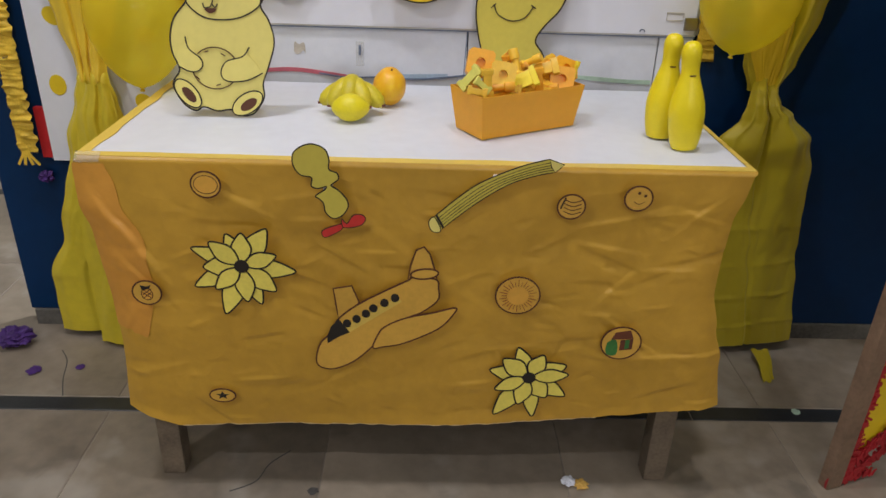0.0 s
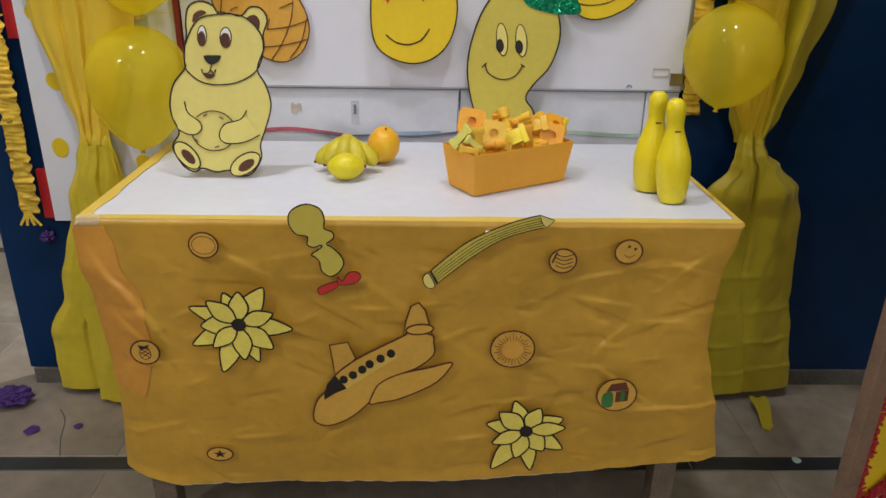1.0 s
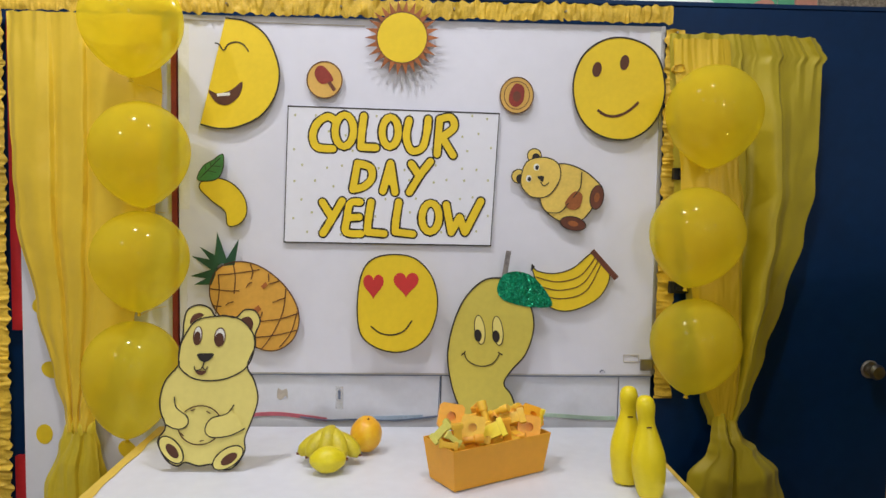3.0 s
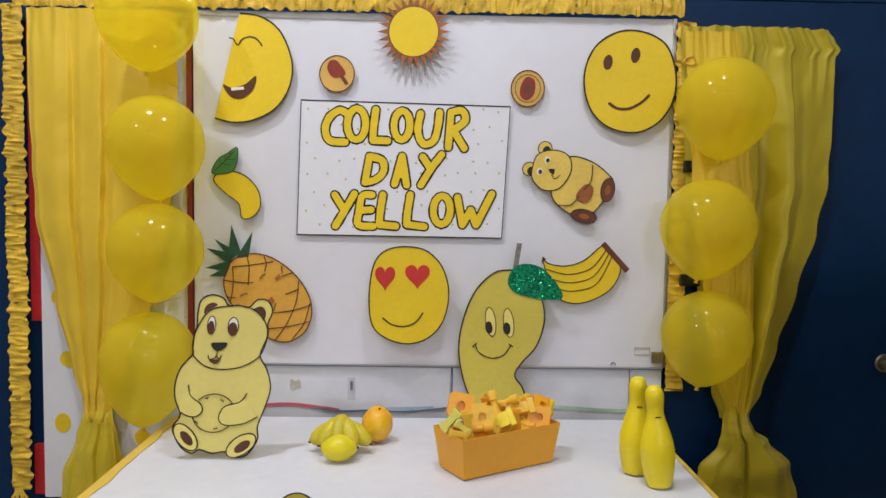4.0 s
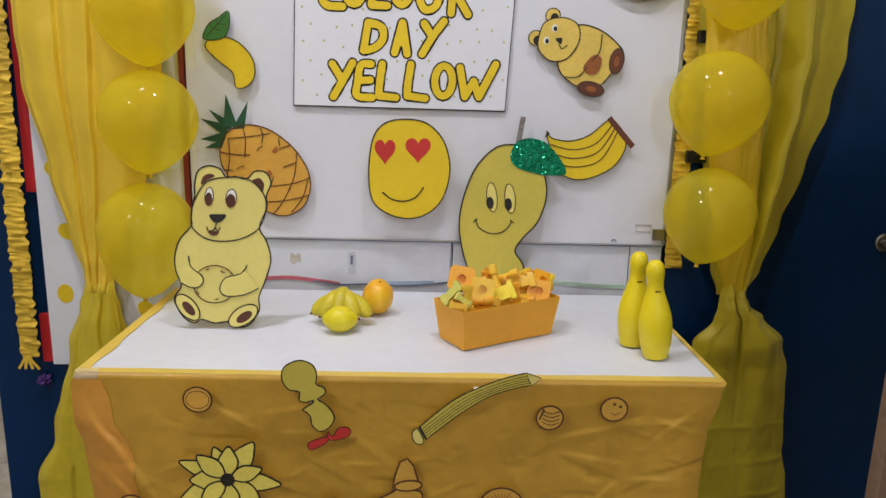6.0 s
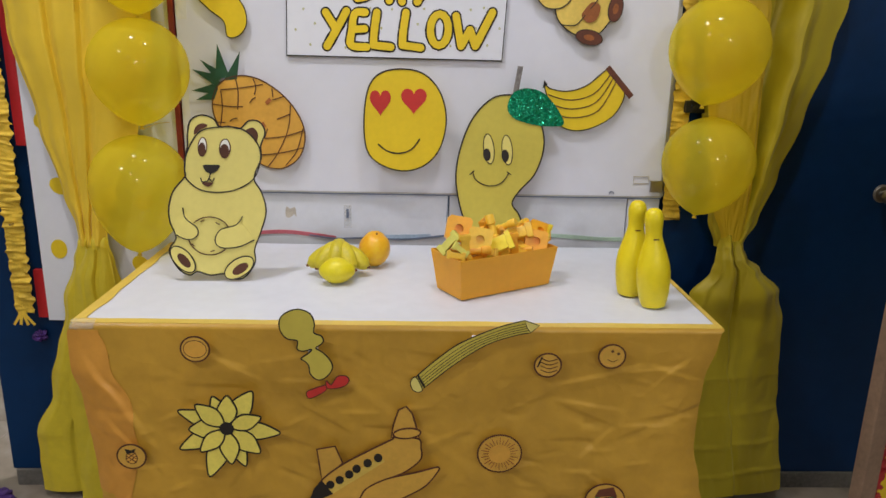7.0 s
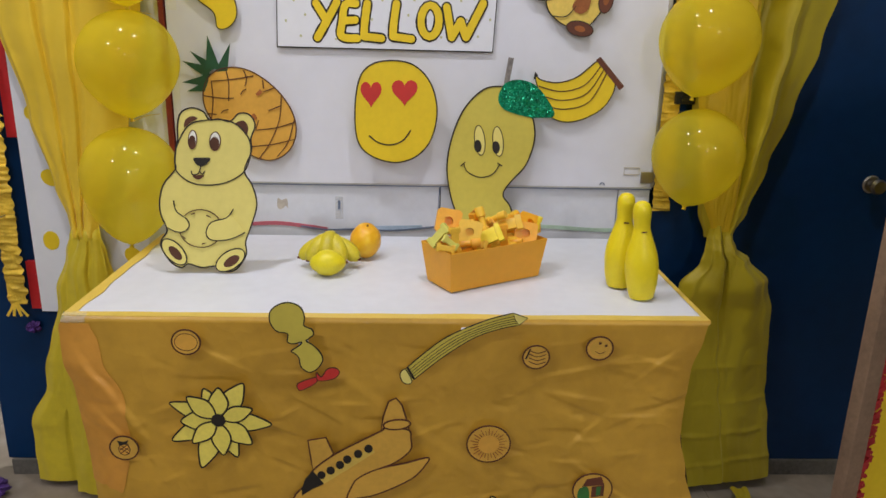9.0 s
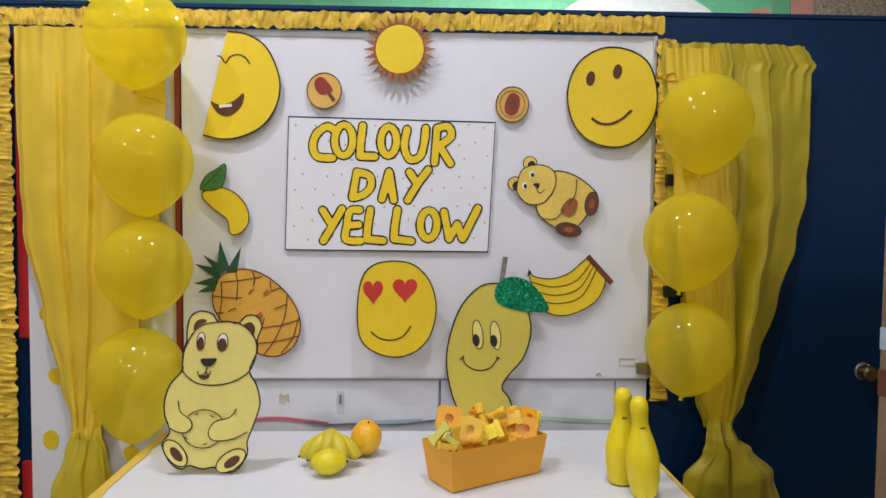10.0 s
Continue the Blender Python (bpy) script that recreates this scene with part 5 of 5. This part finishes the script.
part("prop", tube([(0, 0.003, 0.16), (0, 0.062, -0.004)], [0.004, 0.004], 8), M_PAPER, bear, "card prop behind")


# toy fruit
def blob(rx, ry, rz, seed, tip=0.0, wob=0.02):
    bm = bmesh.new()
    bmesh.ops.create_uvsphere(bm, u_segments=28, v_segments=18, radius=1)
    for v in bm.verts:
        n = v.co.normalized()
        f = 1 + wob * noise.noise(n * 1.7 + Vector((seed, 0, 0)))
        if tip:
            f += tip * max(0, abs(n.x) - 0.8) / 0.2
        v.co = Vector((n.x * rx * f, n.y * ry * f, n.z * rz * f))
    return bm


def fruit(name, bm, material, m, label, extra=None):
    t = thing(name, m, label, "toy fruit", "toy fruit on the table")
    part("skin", bm, material, t, smooth=1.5)
    if extra is not None:
        part("stalk", extra, M_BROWN, t)
    return t


fruit("toy_lemon", blob(0.035, 0.029, 0.028, 1, 0.12), M_LEMON, pose(-0.146, -0.356, TZ + 0.028, 0, 0, 6), "lemon-yellow toy lemon on the white sheet", tube([(0.036, 0, 0), (0.043, 0, 0)], [0.004, 0.003], 8))
fruit("toy_mango", blob(0.036, 0.038, 0.041, 4, 0.0, 0.06), M_MANGO, pose(-0.074, -0.222, TZ + 0.0405, 0, 8, 0), "orange-yellow toy mango with a red blush", tube([(0.0, -0.01, 0.033), (0.001, -0.012, 0.041)], [0.003, 0.002], 8))
banana = thing("toy_banana_bunch", pose(-0.148, -0.294, TZ) @ Matrix.Scale(0.95, 4), "greenish-yellow toy banana bunch on the white sheet", "toy fruit", "toy fruit on the table")
for i, (a, spread, up) in enumerate(((196, 0.074, 0.040), (226, 0.068, 0.050), (262, 0.060, 0.056), (300, 0.068, 0.050), (336, 0.074, 0.040))):
    pts, rad = [], []
    for s in range(9):
        t = s / 8
        r = spread * t
        zz = 0.016 + (up - 0.004) * math.cos(t * 1.45) ** 1.0
        pts.append((r * math.cos(radians(a)), 0.020 + r * math.sin(radians(a)), max(zz, 0.0165)))
        rad.append(0.0158 * (0.5 + 0.9 * math.sin(math.pi * min(1, 0.12 + 0.83 * t)) ** 0.7) * (0.62 if s == 8 else 1))
    bn = part("banana", tube(pts, rad, 12), M_FRUIT_BAN, banana, smooth=1.3)
    part("tip", lathe([(0.0, -0.0015), (0.005, -0.001), (0.005, 0.003), (0.0, 0.0045)], 8), M_BROWN, bn).location = (pts[-1][0] * 1.02, 0.020 + (pts[-1][1] - 0.020) * 1.02, pts[-1][2])
part("crown", lathe([(0.0, 0.056), (0.014, 0.058), (0.017, 0.068), (0.010, 0.080), (0.0, 0.083)], 8), M_FRUIT_BAN, banana).location = (0, 0.018, 0.0)

# orange card box with blocks
BX = pose(0.118, -0.461, TZ, 0, 0, 30.5)
cbox = thing("card_box", BX, "orange card box, open and heaped with toy blocks", "box")
L0, D0, H0, FL = 0.229, 0.094, 0.086, 0.011


def wall_panel(b0, b1, t0, t1, th):
    """A slanted card wall between two bottom and two top corners, th thick towards the inside."""
    bm = bmesh.new()
    th = Vector(th)
    q = [Vector(p) for p in (b0, b1, t1, t0)]
    vs = [bm.verts.new(p) for p in q] + [bm.verts.new(p + th) for p in q]
    for idx in ((0, 1, 2, 3), (7, 6, 5, 4), (0, 4, 5, 1), (1, 5, 6, 2), (2, 6, 7, 3), (3, 7, 4, 0)):
        bm.faces.new([vs[i] for i in idx])
    return bm


part("bottom", boxed(0.002, L0 - 0.002, 0.002, D0 - 0.002, 0.0, 0.002), M_BOX, cbox)
part("side", wall_panel((0, 0, 0), (L0, 0, 0), (-FL, -FL, H0), (L0 + FL, -FL, H0), (0, 0.0025, 0)), M_BOX, cbox)
part("side", wall_panel((0, D0, 0), (L0, D0, 0), (-FL, D0 + FL, H0), (L0 + FL, D0 + FL, H0), (0, -0.0025, 0)), M_BOX, cbox)
part("end", wall_panel((0, 0.0027, 0), (0, D0 - 0.0027, 0), (-FL, 0.0027 - FL, H0), (-FL, D0 - 0.0027 + FL, H0), (0.0025, 0, 0)), M_BOX, cbox)
part("end", wall_panel((L0, 0.0027, 0), (L0, D0 - 0.0027, 0), (L0 + FL, 0.0027 - FL, H0), (L0 + FL, D0 - 0.0027 + FL, H0), (-0.0025, 0, 0)), M_BOX, cbox)


def ring_block():
    """A square block with a round hole through it."""
    bm = bmesh.new()
    n, s, r, h = 24, 0.022, 0.0078, 0.009
    rows = []
    for z in (-h, h):
        out, inn = [], []
        for i in range(n):
            a = 2 * math.pi * (i + 0.5) / n
            k = s / max(abs(math.cos(a)), abs(math.sin(a)))
            k = min(k, s * 1.28)
            out.append(bm.verts.new((k * math.cos(a), k * math.sin(a), z)))
            inn.append(bm.verts.new((r * math.cos(a), r * math.sin(a), z)))
        rows.append((out, inn))
    (o0, i0), (o1, i1) = rows
    for i in range(n):
        j = (i + 1) % n
        bm.faces.new((o0[i], o0[j], o1[j], o1[i]))
        bm.faces.new((i0[i], i1[i], i1[j], i0[j]))
        bm.faces.new((o0[i], i0[i], i0[j], o0[j]))
        bm.faces.new((o1[i], o1[j], i1[j], i1[i]))
    cap = bmesh.ops.create_circle(bm, cap_ends=True, segments=n, radius=r * 0.99)
    bmesh.ops.translate(bm, vec=(0, 0, -0.2 * h), verts=cap["verts"])
    return bm


def rod_block():
    bm = lathe([(0.0085, -0.03), (0.0095, -0.028), (0.0095, -0.012), (0.007, -0.010), (0.007, 0.010), (0.0095, 0.012), (0.0095, 0.028), (0.0085, 0.03)], 12)
    return bm


def bar_block():
    bm = boxed(-0.029, 0.029, -0.009, 0.009, -0.006, 0.006, bevel=0.0015)
    box(bm, -0.029, -0.018, -0.013, 0.013, -0.0075, 0.0075, bevel=0.0015)
    box(bm, 0.018, 0.029, -0.013, 0.013, -0.0075, 0.0075, bevel=0.0015)
    return bm


def as_mesh(bm, material):
    bmesh.ops.scale(bm, vec=(1.06, 1.06, 1.06), verts=bm.verts)
    finish(bm, 0.6)
    me = bpy.data.meshes.new("block")
    bm.to_mesh(me)
    bm.free()
    me.materials.append(material)
    return me


BLOCKS = {}
for kind, maker in (("ring", ring_block), ("rod", rod_block), ("bar", bar_block)):
    for tone, material in (("yellow", M_BLK_Y), ("orange", M_BLK_O), ("lemon", M_BLK_N), ("lime", M_BLK_L)):
        BLOCKS[kind, tone] = as_mesh(maker(), material)
rnd = random.Random(21)
LABEL = {"ring": "square %s plastic toy block with a round hole", "rod": "round %s plastic toy rod in the heap", "bar": "flat %s plastic toy bar in the heap"}


def drop_block(kind, tone, x, y, z, rx, ry, rz, size=1.0):
    ob = new("toy_block", BLOCKS[kind, tone])
    ob.matrix_world = BX @ pose(x, y, z, rx, ry, rz) @ Matrix.Scale(size, 4)
    tagged(ob, LABEL[kind] % tone, "toy block", "toy blocks in the box")


for layer, (z, cnt) in enumerate(((0.040, 8), (0.062, 12), (0.076, 12))):
    for i in range(cnt):
        x = 0.040 + (L0 - 0.08) * ((i % (cnt // 2)) + 0.3 * rnd.random()) / (cnt // 2 - 0.7)
        y = (D0 * 0.28 if i < cnt // 2 else D0 * 0.75) + rnd.uniform(-0.004, 0.004)
        kind = rnd.choice(("rod", "bar", "rod", "bar", "ring"))
        drop_block(kind, rnd.choice(("yellow", "orange")), x, y, z, (90 if kind == "rod" else 0) + rnd.uniform(-15, 15), rnd.uniform(-12, 12), rnd.uniform(-12, 12) + (90 if kind == "rod" else 0))
# the heap that shows above the rim
HEAP = [("ring", "orange", 0.029, 0.062, 0.133, 70, 10, -30, 1.12),
         ("bar", "lime", -0.004, 0.045, 0.111, 62, -50, -40, 0.85),
         ("bar", "lime", 0.005, 0.012, 0.102, 70, 40, -20, 0.6),
         ("bar", "yellow", -0.006, 0.000, 0.092, 80, 10, -30, 0.62),
         ("bar", "yellow", 0.016, 0.004, 0.106, 90, 86, -20, 0.85),
         ("ring", "yellow", 0.056, 0.022, 0.116, 72, 8, -35, 1.05),
         ("rod", "orange", 0.042, 0.000, 0.095, 84, 4, 62, 1.0),
         ("rod", "yellow", 0.112, 0.055, 0.123, -18, -16, -30, 1.05),
         ("bar", "lemon", 0.100, 0.006, 0.097, 60, -24, -30, 1.05),
         ("bar", "lemon", 0.103, 0.022, 0.106, 55, -26, -30, 0.95),
         ("rod", "yellow", 0.147, 0.060, 0.126, 60, 20, 20, 0.9),
         ("bar", "yellow", 0.166, 0.045, 0.111, 55, -14, -30, 1.2),
         ("bar", "orange", 0.115, 0.075, 0.114, 60, 70, -10, 1.0),
         ("bar", "orange", 0.140, 0.004, 0.096, 90, 80, -28, 0.9),
         ("ring", "orange", 0.205, 0.022, 0.094, 70, 6, -34, 1.05),
         ("ring", "orange", 0.240, 0.055, 0.103, 40, 20, -20, 1.05),
         ("rod", "lemon", 0.247, 0.030, 0.108, 8, 10, 0, 0.55),
         ("bar", "orange", 0.215, 0.060, 0.097, 70, 60, -20, 1.1),
         ("rod", "orange", 0.068, 0.070, 0.117, 70, 20, 30, 1.0),
         ("bar", "orange", 0.160, 0.070, 0.102, 40, 20, 40, 1.1),
         ("rod", "yellow", 0.210, 0.085, 0.118, 60, -30, 10, 0.9),
         ("rod", "orange", 0.164, 0.004, 0.082, 80, 0, 40, 0.7),
         ("bar", "yellow", 0.072, 0.000, 0.090, 70, 12, -20, 0.7)]
for kind, tone, x, y, z, rx, ry, rz, size in HEAP:
    drop_block(kind, tone, x, max(y, 0.016), z, rx, ry, rz, size)

# skittles
PIN = [(0.0, 0.0), (0.022, 0.0), (0.026, 0.004), (0.032, 0.03), (0.0350, 0.062), (0.034, 0.085), (0.029, 0.108), (0.0220, 0.132), (0.0175, 0.150), (0.0175, 0.165), (0.0190, 0.180), (0.0190, 0.192), (0.0155, 0.203), (0.009, 0.209), (0.0, 0.211)]
PINS = [spline(PIN, False, 4)]
for x, y, lean in ((0.507, -0.478, -5.0), (0.477, -0.408, 0.5)):
    sk = thing("toy_skittle", pose(x, y, TZ + 0.0018, 0, lean, 0) @ Matrix.Scale(0.955, 4), "glossy yellow plastic toy skittle on the white sheet", "toy skittle", "toy skittles")
    part("body", lathe([(max(0.0, r), max(0.0, z)) for r, z in PINS[0]], 30), M_PLASTIC_Y, sk, smooth=1.0)
    mark = line([(0.0007 * a, 0.0004 * math.sin(a)) for a in range(-8, 9, 2)], 0.0025, 0.0, 0.001)
    mk = part("mark", mark, M_BROWNINK, sk, "short dark brown mark")
    mk.location = (0, -0.0178, 0.148)
    mk.rotation_euler = (0, 0, 0)

# ---- display board at the right ----
disp = thing("display_stand", pose(0.957, -0.580, 0, 0, 0, 18), "wooden post with a yellow panel edged in red crepe", "display board")
part("post", boxed(-0.036, 0.006, -0.014, 0.014, 0, 1.32, bevel=0.004), M_POST, disp, "worn brown wooden post")
part("tape_band", boxed(-0.0375, 0.0045, -0.0155, 0.0155, 0.983, 1.033, bevel=0.002), M_BROWN, disp, "dark brown tape band")
part("paper_wrap", boxed(-0.0370, 0.0050, -0.0150, 0.0150, 1.070, 1.113, bevel=0.002), M_BLUET, disp, "pale blue paper wrap")
part("panel", cut([(0.0065, 0.05), (0.80, 0.70), (0.80, 1.30), (0.0065, 1.30)], -0.006, 0.0), M_YPAPER, disp, "plain yellow panel with a slanting lower edge")
fr = bmesh.new()
rnd = random.Random(9)


def shreds(x0, z0, x1, z1, nx, nz, count, long):
    for i in range(count):
        t = (i + rnd.random()) / count
        u, v = x0 + (x1 - x0) * t, z0 + (z1 - z0) * t
        ln = long * (0.6 + 0.8 * rnd.random())
        side = rnd.uniform(-0.5, 0.5)
        a = Vector((nx + side * nz, nz - side * nx))
        y0 = rnd.uniform(0.001, 0.012)
        ribbon(fr, [(u, v), (u + a.x * ln * 0.5, v + a.y * ln * 0.5), (u + a.x * ln, v + a.y * ln + rnd.uniform(-0.006, 0.006))], rnd.uniform(0.004, 0.009), y0, y0 + 0.0015)


shreds(0.004, 0.03, 0.004, 1.30, 1, 0, 520, 0.020)
shreds(0.0, 0.035, 0.80, 0.69, 0.0, 1.0, 420, 0.022)
shreds(0.0, 0.06, 0.80, 0.715, 0.35, -0.9, 420, 0.030)
shreds(-0.036, 0.004, 0.10, 0.006, 0.3, 0.9, 60, 0.016)
shreds(0.0, 0.02, 0.12, 0.10, 0.5, -0.6, 90, 0.028)
tagged(part("fringe", fr, M_REDCREPE, disp, "shredded red crepe fringe"), kind="stuff")


# ---- small litter ----
def tissue(x, y, z, r, material, label, name, flat=0.6, seed=1):
    bm = bmesh.new()
    bmesh.ops.create_icosphere(bm, subdivisions=4, radius=1)
    for v in bm.verts:
        n = v.co.normalized()
        k = 1 + 0.5 * noise.noise(n * 2.6 + Vector((seed, 0, 0))) + 0.3 * noise.noise(n * 6 + Vector((0, seed, 0)))
        v.co = n * r * k
        v.co.z *= flat
    zmin = min(v.co.z for v in bm.verts)
    bmesh.ops.translate(bm, vec=(0, 0, -zmin), verts=bm.verts)
    return single(name, bm, material, label, "litter", smooth=0.5, m=pose(x, y, z))


tissue(-1.125, -0.085, 0.0, 0.042, M_PURPLE, "crumpled purple tissue flower on the stone floor", "tissue_flower", 0.5, 3)
wt = tissue(-0.975, 0.0, 0.50, 0.016, M_PURPLE, "small purple tissue scrap stuck to the partition", "tissue_scrap", 0.9, 5)
wt.location = (-0.995, WALL_Y - 0.016, 0.452)
tissue(0.345, -0.592, 0.0005, 0.014, M_PAPER, "small torn white paper scrap on the floor", "paper_scrap", 0.35, 8)
tissue(0.372, -0.600, 0.0005, 0.014, M_TAN, "small tan paper scrap on the floor", "paper_scrap", 0.25, 9)
for x, y, s, mt, sd in ((-0.905, -0.19, 0.010, M_PURPLE, 11), (-1.02, -0.21, 0.016, M_PURPLE, 12), (0.98, -0.33, 0.010, M_GREENT, 13), (-0.22, -0.63, 0.010, M_DIRT, 14), (0.62, -0.40, 0.006, M_PAPER, 15)):
    tissue(x, y, 0.0005, s, mt, "tiny torn paper scrap on the stone floor", "paper_scrap", 0.2, sd)
for pts in ([(-0.99, -0.11), (-0.955, -0.16), (-0.93, -0.24), (-0.90, -0.31)], [(-0.29, -0.50), (-0.33, -0.545), (-0.35, -0.60), (-0.40, -0.63)]):
    cb = bmesh.new()
    ribbon(cb, spline(pts, False, 5), 0.003, 0.0, 0.0006)
    bmesh.ops.rotate(cb, matrix=Matrix.Rotation(radians(-90), 3, "X"), verts=cb.verts)
    for v in cb.verts:
        v.co = Vector((v.co.x, v.co.y, abs(v.co.z)))
    crk = part("floor_crack", cb, M_DIRT, None, "thin dark crack in the stone floor")
    tagged(crk, "thin dark crack in the stone floor", "crack", kind="structure")

# ---- floor pieces ----
strip_y = (-0.315, -0.365)
floor_ob = bpy.data.objects["floor"]


def piece(name, me, x, y, parent, rz=0):
    ob = new(name, me)
    ob.location = (x, y, 0)
    ob.parent = parent
    return ob


def slab_mesh(w, d, h, material, top=0.0):
    bm = boxed(-w / 2, w / 2, -d / 2, d / 2, -h, top)
    es = [e for e in bm.edges if all(v.co.z > -h / 2 for v in e.verts)]
    bmesh.ops.bevel(bm, geom=es, offset=0.0015, segments=1, affect="EDGES")
    finish(bm)
    me = bpy.data.meshes.new("tile")
    bm.to_mesh(me)
    bm.free()
    me.materials.append(material)
    return me


ROWS_Y = [(-0.312, 0.395), (0.4, 1.0), (1.05, 1.65), (1.653, 2.25), (2.253, 2.85)]
y = -0.368
while y > -5.2:
    ROWS_Y.append((y - 0.597, y))
    y -= 0.6
for y0, y1 in ROWS_Y:
    me = slab_mesh(0.547, y1 - y0 - 0.003, 0.03, M_TILE)
    for i in range(-6, 8):
        piece("tile", me, -0.758 + 0.55 * i + 0.275, (y0 + y1) / 2, floor_ob)
me = slab_mesh(0.997, 0.05, 0.03, M_STRIP, 0.001)
for i in range(-3, 5):
    piece("border_slab", me, 0.2 + i, -0.34, floor_ob)
me = slab_mesh(0.997, 0.045, 0.03, M_STRIP, 0.001)
for i in range(-3, 5):
    piece("border_slab", me, 0.2 + i, 1.025, floor_ob)
